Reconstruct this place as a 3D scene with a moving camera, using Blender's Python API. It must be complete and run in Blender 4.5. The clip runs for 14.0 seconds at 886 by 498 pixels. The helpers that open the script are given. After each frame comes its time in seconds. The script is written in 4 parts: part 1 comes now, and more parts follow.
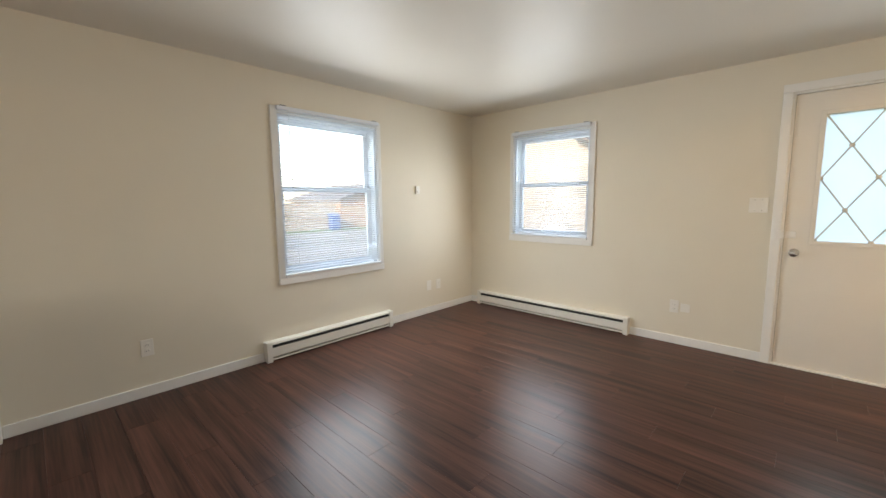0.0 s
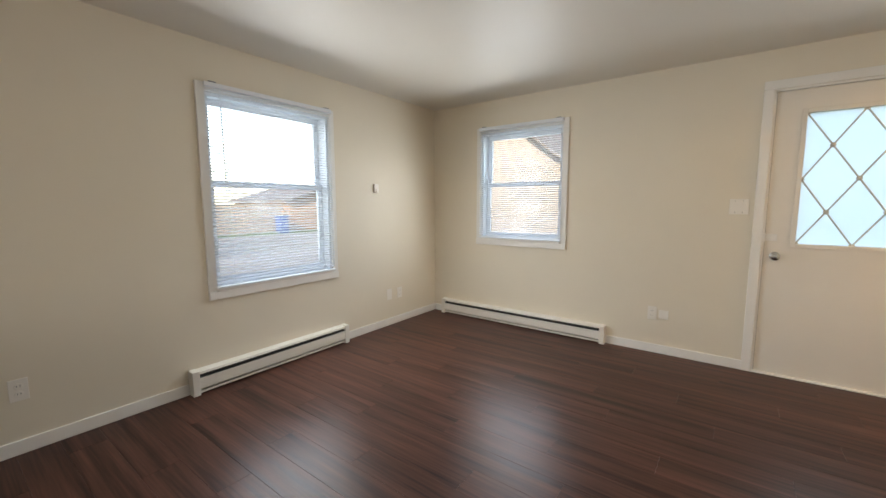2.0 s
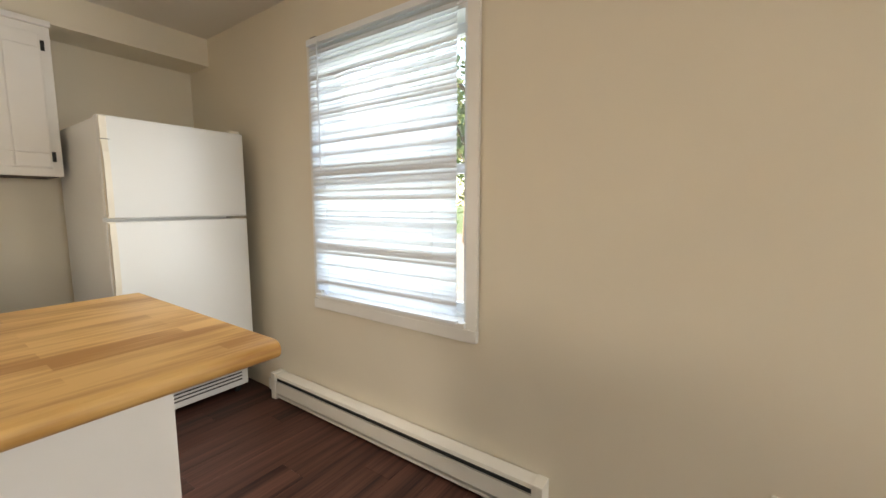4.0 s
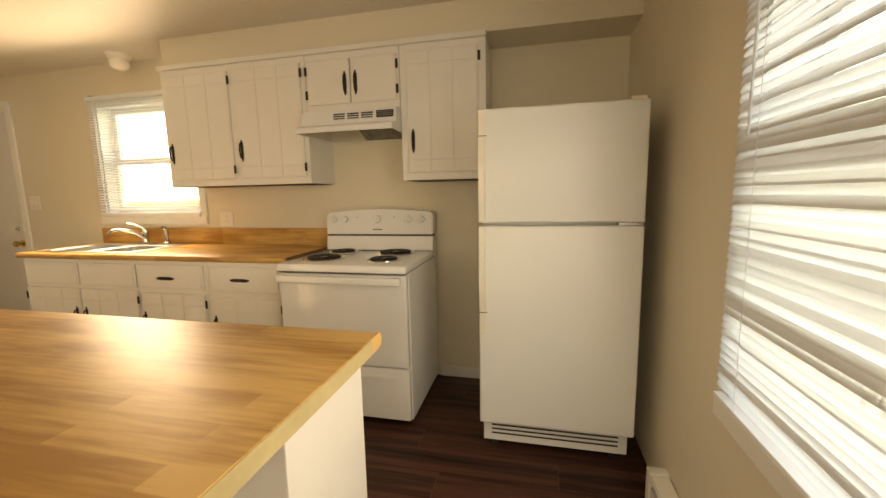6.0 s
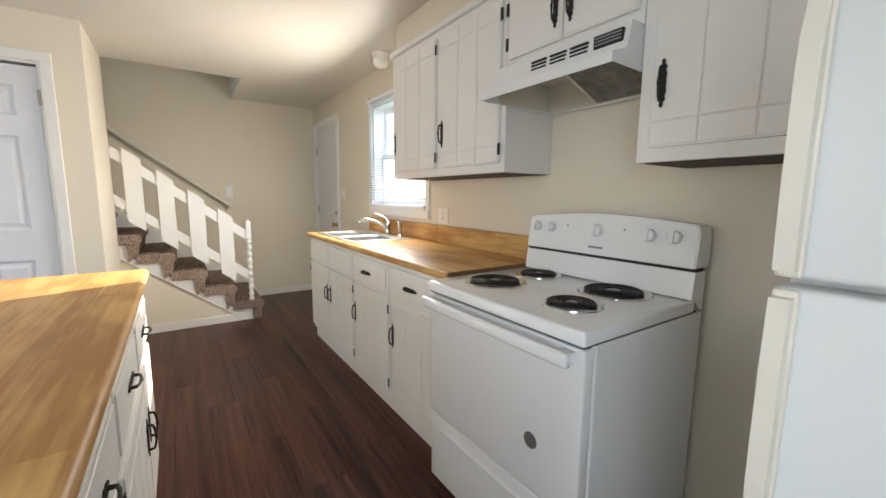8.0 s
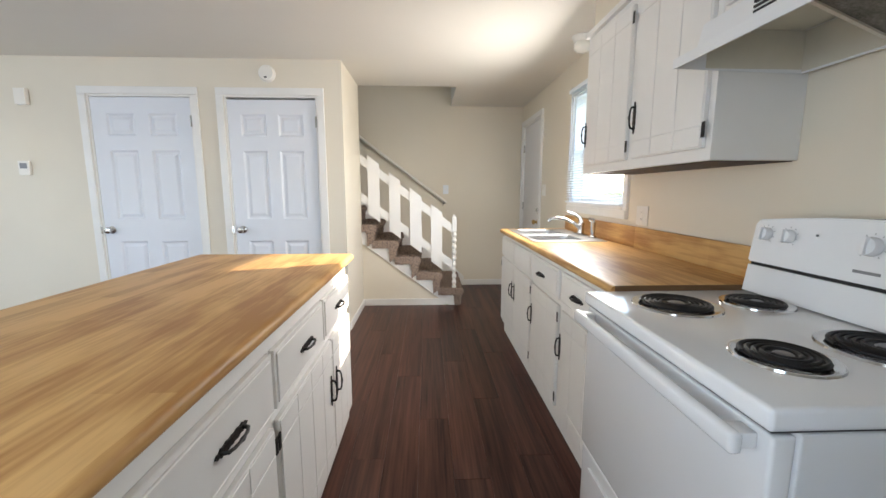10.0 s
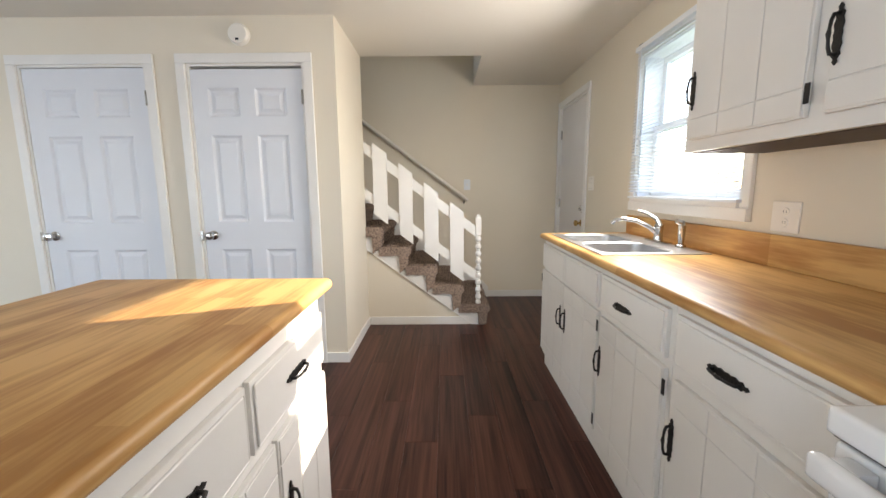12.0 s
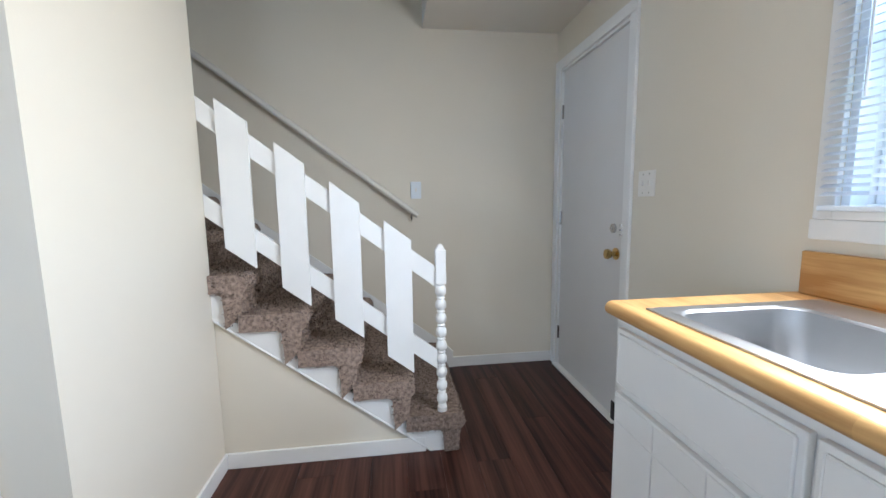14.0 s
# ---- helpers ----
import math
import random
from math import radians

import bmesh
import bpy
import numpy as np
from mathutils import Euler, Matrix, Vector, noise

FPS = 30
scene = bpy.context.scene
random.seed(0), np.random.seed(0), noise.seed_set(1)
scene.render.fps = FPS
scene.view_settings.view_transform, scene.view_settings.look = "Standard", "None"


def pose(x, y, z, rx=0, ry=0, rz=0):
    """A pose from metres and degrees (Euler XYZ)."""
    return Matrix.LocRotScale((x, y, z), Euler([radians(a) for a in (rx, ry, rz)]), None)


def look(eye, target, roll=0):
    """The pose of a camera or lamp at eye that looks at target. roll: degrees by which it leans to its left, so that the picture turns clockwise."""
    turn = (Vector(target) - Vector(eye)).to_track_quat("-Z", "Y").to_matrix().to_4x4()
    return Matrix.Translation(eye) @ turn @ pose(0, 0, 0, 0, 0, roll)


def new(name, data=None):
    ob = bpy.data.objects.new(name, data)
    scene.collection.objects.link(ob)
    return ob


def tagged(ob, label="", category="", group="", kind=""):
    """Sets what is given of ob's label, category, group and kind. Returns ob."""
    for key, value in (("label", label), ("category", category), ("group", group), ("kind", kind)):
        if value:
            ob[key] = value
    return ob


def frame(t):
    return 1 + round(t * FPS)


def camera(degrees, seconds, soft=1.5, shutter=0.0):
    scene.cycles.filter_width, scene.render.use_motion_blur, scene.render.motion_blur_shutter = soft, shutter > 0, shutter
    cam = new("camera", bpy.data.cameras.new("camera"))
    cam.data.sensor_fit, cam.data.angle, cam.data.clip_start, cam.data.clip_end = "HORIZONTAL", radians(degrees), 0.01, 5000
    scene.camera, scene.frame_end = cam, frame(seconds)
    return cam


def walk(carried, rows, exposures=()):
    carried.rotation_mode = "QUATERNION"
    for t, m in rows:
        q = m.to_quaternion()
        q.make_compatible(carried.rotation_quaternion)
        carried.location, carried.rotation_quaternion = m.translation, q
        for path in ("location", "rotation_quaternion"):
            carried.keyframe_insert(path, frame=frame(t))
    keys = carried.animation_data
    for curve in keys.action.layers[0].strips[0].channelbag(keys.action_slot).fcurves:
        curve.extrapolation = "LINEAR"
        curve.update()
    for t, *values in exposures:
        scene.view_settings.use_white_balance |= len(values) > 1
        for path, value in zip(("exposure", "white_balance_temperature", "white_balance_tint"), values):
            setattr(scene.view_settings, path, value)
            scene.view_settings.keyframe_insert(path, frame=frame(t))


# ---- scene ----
cam = camera(97.0, 14.0)
PATH = [
    (0, (-3.937, -3.204, 1.296), (-2.493, -1.841, 1.056), -0.5),
    (0.5, (-3.909, -3.243, 1.292), (-2.21, -2.216, 1.052), -0.2),
    (1, (-3.893, -3.239, 1.29), (-2.058, -2.48, 1.046), -0.2),
    (1.5, (-3.838, -3.147, 1.27), (-1.995, -2.407, 1.029), -0.0),
    (2, (-3.697, -2.863, 1.269), (-2.101, -1.679, 1.042), -0.1),
    (2.5, (-3.644, -2.508, 1.276), (-2.569, -0.84, 1.033), 0.2),
    (3, (-3.608, -2.114, 1.289), (-3.263, -0.161, 1.032), 0.5),
    (3.5, (-3.625, -1.784, 1.288), (-4.035, 0.157, 1.036), 0.1),
    (4, (-3.67, -1.387, 1.217), (-4.811, 0.24, 0.992), -0.0),
    (4.2, (-3.698, -1.255, 1.254), (-5.082, 0.166, 1.001), -0.4),
    (6.3, (-4.494, -0.518, 1.279), (-6.361, -1.184, 1.013), -0.8),
    (6.5, (-4.621, -0.536, 1.264), (-6.436, -1.336, 1.003), -0.6),
    (7, (-4.919, -0.544, 1.266), (-6.539, -1.687, 1.002), -0.2),
    (7.5, (-5.166, -0.54, 1.27), (-6.553, -1.956, 1.003), 0.1),
    (8, (-5.369, -0.583, 1.257), (-6.482, -2.223, 0.989), 0.5),
    (8.5, (-5.52, -0.601, 1.25), (-6.313, -2.417, 0.977), 0.6),
    (9, (-5.623, -0.583, 1.256), (-6.122, -2.499, 0.98), 0.5),
    (9.2, (-5.654, -0.585, 1.255), (-6.04, -2.528, 0.982), 0.4),
    (11.3, (-5.629, -0.9, 1.275), (-5.581, -2.876, 0.969), -0.3),
    (11.5, (-5.616, -1.026, 1.265), (-5.581, -3.003, 0.966), -0.5),
    (12, (-5.646, -1.39, 1.229), (-5.635, -3.368, 0.931), -0.4),
    (12.5, (-5.629, -1.778, 1.22), (-5.667, -3.756, 0.928), -0.5),
    (13, (-5.616, -2.198, 1.221), (-5.727, -4.176, 0.941), -0.6),
    (13.5, (-5.684, -2.646, 1.217), (-5.858, -4.621, 0.958), -0.6),
    (14, (-5.734, -3.096, 1.207), (-5.982, -5.066, 0.965), -0.8),
]
ROWS = [(t, look(e, g, r)) for t, e, g, r in PATH]
EXPO = [(0, 2.6, 7300, 12), (1.5, 2.3, 7300, 13), (2, 2.4, 7300, 13), (3, 2.7, 8200, 13), (3.5, 2.75, 9000, 15), (4, 3.0, 8300, 14), (5.2, 2.75, 10500, 15), (6.3, 2.5, 15500, 17),
        (6.5, 2.45, 14000, 17), (7, 2.85, 7700, 11), (7.5, 2.88, 7000, 11), (9, 2.95, 6300, 10), (11.5, 3.0, 6500, 12), (12.5, 2.74, 6600, 12), (14, 2.92, 5400, 9)]
walk(cam, ROWS, EXPO)

# ---- world and sun ----
SUN_TO = Vector((1.0, 0.405, -0.475)).normalized()
world = bpy.data.worlds.new("sky")
scene.world = world
world.use_nodes = True
wn = world.node_tree
sky = wn.nodes.new("ShaderNodeTexSky")
sky.sky_type = "NISHITA"
sky.sun_disc = False
sky.sun_elevation = math.asin(-SUN_TO.z)
sky.sun_rotation = math.atan2(-SUN_TO.x, -SUN_TO.y)
wn.links.new(sky.outputs[0], wn.nodes["Background"].inputs[0])
wn.nodes["Background"].inputs[1].default_value = 0.15
sun = new("sun", bpy.data.lights.new("sun", "SUN"))
sun.data.energy, sun.data.angle, sun.data.color = 2.0, radians(0.55), (1.0, 0.88, 0.70)
sun.matrix_basis = look((-20, -8, 12), Vector((-20, -8, 12)) + SUN_TO)



def window_light(place, yaw, w, h, watts, color):
    """Stand-in for sky light at a window: two added lamps, sized to the opening, that face into the room, tipped down
    as sky light is.
    """
    for k in (-1, 1):
        ob = new("window_light", bpy.data.lights.new("window_light", "AREA"))
        ob.data.shape, ob.data.size, ob.data.size_y = "RECTANGLE", w, h / 2
        ob.data.energy, ob.data.color = watts / 2, color
        ob.matrix_basis = pose(place[0], place[1], place[2] + k * h / 4, 90 - 18, 0, yaw)


COOL, WARM, SKYB = (0.80, 0.90, 1.0), (1.0, 0.96, 0.90), (0.62, 0.78, 1.0)
window_light((-1.995, -0.15, 1.35), 180, 0.92, 1.20, 5.2, COOL)
window_light((-4.987, -0.15, 1.36), 180, 0.88, 1.18, 1.8, COOL)
window_light((-0.15, -1.088, 1.46), 90, 0.82, 1.0, 2.9, COOL)
window_light((-6.75, -3.522, 1.61), 270, 0.86, 0.78, 5.0, WARM)
window_light((-0.12, -3.505, 1.435), 90, 0.55, 0.86, 1.2, COOL)
# added lamps outside the panes, in place of sky light, brighten blinds and jambs
window_light((-1.995, 0.45, 1.45), 180, 1.0, 1.3, 3.0, SKYB)
window_light((-4.987, 0.45, 1.45), 180, 1.0, 1.3, 1.5, SKYB)
window_light((0.45, -1.088, 1.55), 90, 0.9, 1.1, 2.2, SKYB)
window_light((-7.35, -3.522, 1.70), 270, 0.9, 0.9, 1.0, SKYB)
# warm bulb of the side room behind the open door
bulb = new("side_room_bulb", bpy.data.lights.new("side_room_bulb", "POINT"))
bulb.data.energy, bulb.data.color, bulb.data.shadow_soft_size = 5.0, (1.0, 0.72, 0.42), 0.04
bulb.matrix_basis = pose(-0.62, -5.1, 2.1)

# ---- plan ----
XW, YS, YB, ZC = -6.90, -4.08, -5.83, 2.34
XC, YA = -4.94, -4.88          # closet corner, stair face
XH = -5.96                     # west edge of the stairwell opening


# ---- materials ----
def material(name, color, rough=0.5, metal=0.0, vary=0.06, scale=6.0, bump=0.0, bump_scale=120.0, stretch=(1, 1, 1), rnd=0.0, spec=0.5, coat=0.0, rough_vary=0.0):
    m = bpy.data.materials.new(name)
    m.use_nodes = True
    nt = m.node_tree
    b = nt.nodes["Principled BSDF"]
    b.inputs["Roughness"].default_value, b.inputs["Metallic"].default_value = rough, metal
    b.inputs["Specular IOR Level"].default_value = spec
    b.inputs["Coat Weight"].default_value = coat
    b.inputs["Coat Roughness"].default_value = 0.15
    tc, mp = nt.nodes.new("ShaderNodeTexCoord"), nt.nodes.new("ShaderNodeMapping")
    mp.inputs["Scale"].default_value = stretch
    nt.links.new(tc.outputs["Object"], mp.inputs[0])
    n1, n2 = nt.nodes.new("ShaderNodeTexNoise"), nt.nodes.new("ShaderNodeTexNoise")
    n1.inputs["Scale"].default_value, n1.inputs["Detail"].default_value = scale, 4
    n2.inputs["Scale"].default_value, n2.inputs["Detail"].default_value = scale * 0.17, 2
    nt.links.new(mp.outputs[0], n1.inputs[0])
    nt.links.new(mp.outputs[0], n2.inputs[0])
    add = nt.nodes.new("ShaderNodeMath")
    nt.links.new(n1.outputs[0], add.inputs[0])
    nt.links.new(n2.outputs[0], add.inputs[1])
    last = add
    if rnd:
        info, mul, add2 = nt.nodes.new("ShaderNodeObjectInfo"), nt.nodes.new("ShaderNodeMath"), nt.nodes.new("ShaderNodeMath")
        mul.operation = "MULTIPLY_ADD"
        mul.inputs[1].default_value, mul.inputs[2].default_value = rnd, -rnd / 2
        nt.links.new(info.outputs["Random"], mul.inputs[0])
        nt.links.new(add.outputs[0], add2.inputs[0])
        nt.links.new(mul.outputs[0], add2.inputs[1])
        last = add2
    ramp = nt.nodes.new("ShaderNodeMapRange")
    ramp.inputs[1].default_value, ramp.inputs[2].default_value = 0.6, 1.4
    ramp.inputs[3].default_value, ramp.inputs[4].default_value = 1 - vary, 1 + vary
    nt.links.new(last.outputs[0], ramp.inputs[0])
    hsv = nt.nodes.new("ShaderNodeHueSaturation")
    hsv.inputs["Color"].default_value = (*color, 1)
    nt.links.new(ramp.outputs[0], hsv.inputs["Value"])
    nt.links.new(hsv.outputs[0], b.inputs["Base Color"])
    if rough_vary:
        rr = nt.nodes.new("ShaderNodeMapRange")
        rr.inputs[1].default_value, rr.inputs[2].default_value = 0.7, 1.3
        rr.inputs[3].default_value, rr.inputs[4].default_value = rough - rough_vary, rough + rough_vary
        nt.links.new(add.outputs[0], rr.inputs[0])
        nt.links.new(rr.outputs[0], b.inputs["Roughness"])
    if bump:
        n3, bp = nt.nodes.new("ShaderNodeTexNoise"), nt.nodes.new("ShaderNodeBump")
        n3.inputs["Scale"].default_value, n3.inputs["Detail"].default_value = bump_scale, 3
        bp.inputs["Strength"].default_value, bp.inputs["Distance"].default_value = bump, 0.002
        nt.links.new(mp.outputs[0], n3.inputs[0])
        nt.links.new(n3.outputs[0], bp.inputs["Height"])
        nt.links.new(bp.outputs[0], b.inputs["Normal"])
    return m


def plank_material():
    """Dark brown laminate planks with long grain along y; each plank has its own tone."""
    m = bpy.data.materials.new("dark_laminate")
    m.use_nodes = True
    nt = m.node_tree
    b = nt.nodes["Principled BSDF"]
    tc, info = nt.nodes.new("ShaderNodeTexCoord"), nt.nodes.new("ShaderNodeObjectInfo")
    off, mp = nt.nodes.new("ShaderNodeVectorMath"), nt.nodes.new("ShaderNodeMapping")
    off.operation = "MULTIPLY_ADD"
    comb = nt.nodes.new("ShaderNodeCombineXYZ")
    for i in range(3):
        nt.links.new(info.outputs["Random"], comb.inputs[i])
    off.inputs[1].default_value = (37, 53, 19)
    nt.links.new(comb.outputs[0], off.inputs[0])
    nt.links.new(tc.outputs["Object"], off.inputs[2])
    mp.inputs["Scale"].default_value = (1, 0.032, 1)
    nt.links.new(off.outputs[0], mp.inputs[0])
    grain, streak = nt.nodes.new("ShaderNodeTexNoise"), nt.nodes.new("ShaderNodeTexNoise")
    grain.inputs["Scale"].default_value, grain.inputs["Detail"].default_value = 95, 5
    streak.inputs["Scale"].default_value, streak.inputs["Detail"].default_value = 19, 3
    mixn = nt.nodes.new("ShaderNodeMix")
    mixn.inputs[0].default_value = 0.62
    nt.links.new(mp.outputs[0], grain.inputs[0])
    nt.links.new(mp.outputs[0], streak.inputs[0])
    nt.links.new(grain.outputs[0], mixn.inputs[2])
    nt.links.new(streak.outputs[0], mixn.inputs[3])
    shift = nt.nodes.new("ShaderNodeMath")
    shift.operation = "MULTIPLY_ADD"
    shift.inputs[1].default_value, shift.inputs[2].default_value = 0.05, -0.025
    nt.links.new(info.outputs["Random"], shift.inputs[0])
    tot = nt.nodes.new("ShaderNodeMath")
    nt.links.new(mixn.outputs[0], tot.inputs[0])
    nt.links.new(shift.outputs[0], tot.inputs[1])
    ramp = nt.nodes.new("ShaderNodeValToRGB")
    e = ramp.color_ramp.elements
    e[0].position, e[0].color = 0.35, (0.019, 0.0082, 0.0064, 1)
    e[1].position, e[1].color = 0.67, (0.125, 0.052, 0.037, 1)
    nt.links.new(tot.outputs[0], ramp.inputs[0])
    nt.links.new(ramp.outputs[0], b.inputs["Base Color"])
    b.inputs["Specular IOR Level"].default_value = 0.20
    rr = nt.nodes.new("ShaderNodeMapRange")
    rr.inputs[3].default_value, rr.inputs[4].default_value = 0.27, 0.40
    nt.links.new(mixn.outputs[0], rr.inputs[0])
    nt.links.new(rr.outputs[0], b.inputs["Roughness"])
    bp = nt.nodes.new("ShaderNodeBump")
    bp.inputs["Strength"].default_value, bp.inputs["Distance"].default_value = 0.25, 0.0012
    nt.links.new(mixn.outputs[0], bp.inputs["Height"])
    nt.links.new(bp.outputs[0], b.inputs["Normal"])
    return m


def butcher_material():
    """Laminate printed as butcher block: staves along y."""
    m = bpy.data.materials.new("butcher_block_laminate")
    m.use_nodes = True
    nt = m.node_tree
    b = nt.nodes["Principled BSDF"]
    tc, rot = nt.nodes.new("ShaderNodeTexCoord"), nt.nodes.new("ShaderNodeMapping")
    rot.inputs["Rotation"].default_value = (0, 0, radians(90))
    nt.links.new(tc.outputs["Object"], rot.inputs[0])
    br = nt.nodes.new("ShaderNodeTexBrick")
    br.inputs["Scale"].default_value = 1
    br.inputs["Brick Width"].default_value, br.inputs["Row Height"].default_value = 0.62, 0.048
    br.inputs["Mortar Size"].default_value = 0.0
    br.offset, br.squash = 0.37, 1.0
    br.inputs["Color1"].default_value, br.inputs["Color2"].default_value = (0.36, 0.36, 0.36, 1), (0.64, 0.64, 0.64, 1)
    nt.links.new(rot.outputs[0], br.inputs[0])
    mp = nt.nodes.new("ShaderNodeMapping")
    mp.inputs["Scale"].default_value = (1, 0.07, 1)
    nt.links.new(tc.outputs["Object"], mp.inputs[0])
    grain, cloud = nt.nodes.new("ShaderNodeTexNoise"), nt.nodes.new("ShaderNodeTexNoise")
    grain.inputs["Scale"].default_value, grain.inputs["Detail"].default_value = 70, 5
    cloud.inputs["Scale"].default_value, cloud.inputs["Detail"].default_value = 9, 3
    nt.links.new(mp.outputs[0], grain.inputs[0])
    mp2 = nt.nodes.new("ShaderNodeMapping")
    mp2.inputs["Scale"].default_value = (1, 0.3, 1)
    nt.links.new(tc.outputs["Object"], mp2.inputs[0])
    nt.links.new(mp2.outputs[0], cloud.inputs[0])
    a1, a2 = nt.nodes.new("ShaderNodeMix"), nt.nodes.new("ShaderNodeMix")
    a1.inputs[0].default_value, a2.inputs[0].default_value = 0.45, 0.42
    sep = nt.nodes.new("ShaderNodeSeparateColor")
    nt.links.new(br.outputs[0], sep.inputs[0])
    nt.links.new(sep.outputs[0], a1.inputs[2])
    nt.links.new(grain.outputs[0], a1.inputs[3])
    nt.links.new(a1.outputs[0], a2.inputs[2])
    nt.links.new(cloud.outputs[0], a2.inputs[3])
    ramp = nt.nodes.new("ShaderNodeValToRGB")
    e = ramp.color_ramp.elements
    e[0].position, e[0].color = 0.42, (0.40, 0.195, 0.060, 1)
    e[1].position, e[1].color = 0.565, (0.66, 0.40, 0.155, 1)
    nt.links.new(a2.outputs[0], ramp.inputs[0])
    nt.links.new(ramp.outputs[0], b.inputs["Base Color"])
    b.inputs["Roughness"].default_value, b.inputs["Specular IOR Level"].default_value = 0.40, 0.24
    return m


def pane_material(name, tint=(1, 1, 1), frosted=False):
    m = bpy.data.materials.new(name)
    m.use_nodes = True
    nt = m.node_tree
    nt.nodes.remove(nt.nodes["Principled BSDF"])
    out = nt.nodes["Material Output"]
    clear, gloss, mix = nt.nodes.new("ShaderNodeBsdfTransparent"), nt.nodes.new("ShaderNodeBsdfGlossy"), nt.nodes.new("ShaderNodeMixShader")
    clear.inputs[0].default_value = (*tint, 1)
    gloss.inputs["Roughness"].default_value = 0.02
    mix.inputs[0].default_value = 0.05
    first = clear
    if frosted:
        gloss.inputs["Roughness"].default_value = 0.35
        first, lucent = nt.nodes.new("ShaderNodeMixShader"), nt.nodes.new("ShaderNodeBsdfTranslucent")
        lucent.inputs[0].default_value = (0.90, 0.96, 1.0, 1)
        first.inputs[0].default_value = 0.92
        nt.links.new(clear.outputs[0], first.inputs[1])
        nt.links.new(lucent.outputs[0], first.inputs[2])
    nt.links.new(first.outputs[0], mix.inputs[1])
    nt.links.new(gloss.outputs[0], mix.inputs[2])
    nt.links.new(mix.outputs[0], out.inputs[0])
    return m


def slat_material():
    m = material("blind_vinyl", (0.84, 0.85, 0.86), 0.45, vary=0.02)
    nt = m.node_tree
    b, out = nt.nodes["Principled BSDF"], nt.nodes["Material Output"]
    lucent, mix = nt.nodes.new("ShaderNodeBsdfTranslucent"), nt.nodes.new("ShaderNodeMixShader")
    lucent.inputs[0].default_value = (0.85, 0.87, 0.9, 1)
    mix.inputs[0].default_value = 0.6
    nt.links.new(b.outputs[0], mix.inputs[1])
    nt.links.new(lucent.outputs[0], mix.inputs[2])
    nt.links.new(mix.outputs[0], out.inputs[0])
    return m


WALL = material("cream_wall_paint", (0.76, 0.69, 0.565), 0.55, vary=0.03, scale=2.2, bump=0.10, bump_scale=160)
CEIL = material("satin_ceiling_paint", (0.73, 0.69, 0.62), 0.46, vary=0.03, scale=1.6, bump=0.05, bump_scale=40, spec=0.30)
TRIM = material("white_trim_paint", (0.82, 0.80, 0.76), 0.38, vary=0.03, scale=9, bump=0.05, bump_scale=60)
CAB = material("white_cabinet_paint", (0.82, 0.80, 0.765), 0.40, vary=0.03, scale=7, bump=0.12, bump_scale=45)
DOORW = material("white_door_paint", (0.76, 0.78, 0.82), 0.42, vary=0.02, scale=5, bump=0.05, bump_scale=80)
CREAM = material("cream_door_paint", (0.78, 0.73, 0.65), 0.42, vary=0.03, scale=4, bump=0.05, bump_scale=70)
GREYD = material("grey_door_paint", (0.72, 0.69, 0.65), 0.45, vary=0.03, scale=4, bump=0.04, bump_scale=60)
VINYL = material("white_vinyl", (0.80, 0.83, 0.86), 0.35, vary=0.02)
HEAT = material("heater_enamel", (0.80, 0.77, 0.70), 0.38, vary=0.03, scale=8)
PLATE = material("wall_plate_plastic", (0.83, 0.79, 0.72), 0.35, vary=0.02)
LATT = material("dull_bronze_lattice", (0.56, 0.49, 0.38), 0.45, 0.2, vary=0.1, scale=30)
DARK = material("dark_slot", (0.02, 0.02, 0.02), 0.7)
IRON = material("black_iron", (0.022, 0.020, 0.019), 0.45, 0.4, vary=0.35, scale=60, bump=0.6, bump_scale=200)
ENAMEL = material("white_enamel", (0.84, 0.845, 0.85), 0.13, vary=0.01, coat=0.3)
ENAMELS = material("textured_enamel", (0.80, 0.805, 0.81), 0.32, vary=0.015, bump=0.12, bump_scale=500)
FRIDGE = material("fridge_enamel", (0.80, 0.81, 0.80), 0.30, vary=0.02, scale=3, bump=0.15, bump_scale=420)
ALMOND = material("aged_handle_plastic", (0.82, 0.77, 0.66), 0.42, vary=0.06, scale=6)
GASKET = material("grey_gasket", (0.10, 0.11, 0.12), 0.6)
CHROME = material("chrome", (0.60, 0.60, 0.60), 0.10, 1.0, vary=0.02)
STEEL = material("brushed_steel", (0.48, 0.48, 0.48), 0.40, 1.0, vary=0.06, scale=30, stretch=(1, 0.05, 1), rough_vary=0.06)
NICKEL = material("satin_nickel", (0.55, 0.54, 0.52), 0.22, 1.0, vary=0.05)
BRASS = material("worn_brass", (0.62, 0.44, 0.18), 0.25, 1.0, vary=0.1, scale=40)
COIL = material("burner_coil", (0.018, 0.017, 0.017), 0.5, 0.3, vary=0.3, scale=60)
MESHF = material("greasy_filter", (0.23, 0.22, 0.20), 0.4, 0.8, vary=0.5, scale=140, bump=1.0, bump_scale=420)
HOODIN = material("hood_inside", (0.62, 0.58, 0.48), 0.45, vary=0.1, scale=9)
CARPET = material("brown_shag_carpet", (0.195, 0.146, 0.116), 0.95, vary=0.75, scale=330, bump=1.0, bump_scale=420, spec=0.1)
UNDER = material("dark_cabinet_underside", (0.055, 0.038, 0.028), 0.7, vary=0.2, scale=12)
SUBFLOOR = material("subfloor", (0.03, 0.02, 0.015), 0.9)
BADGE = material("grey_badge", (0.24, 0.23, 0.24), 0.35, 0.5)
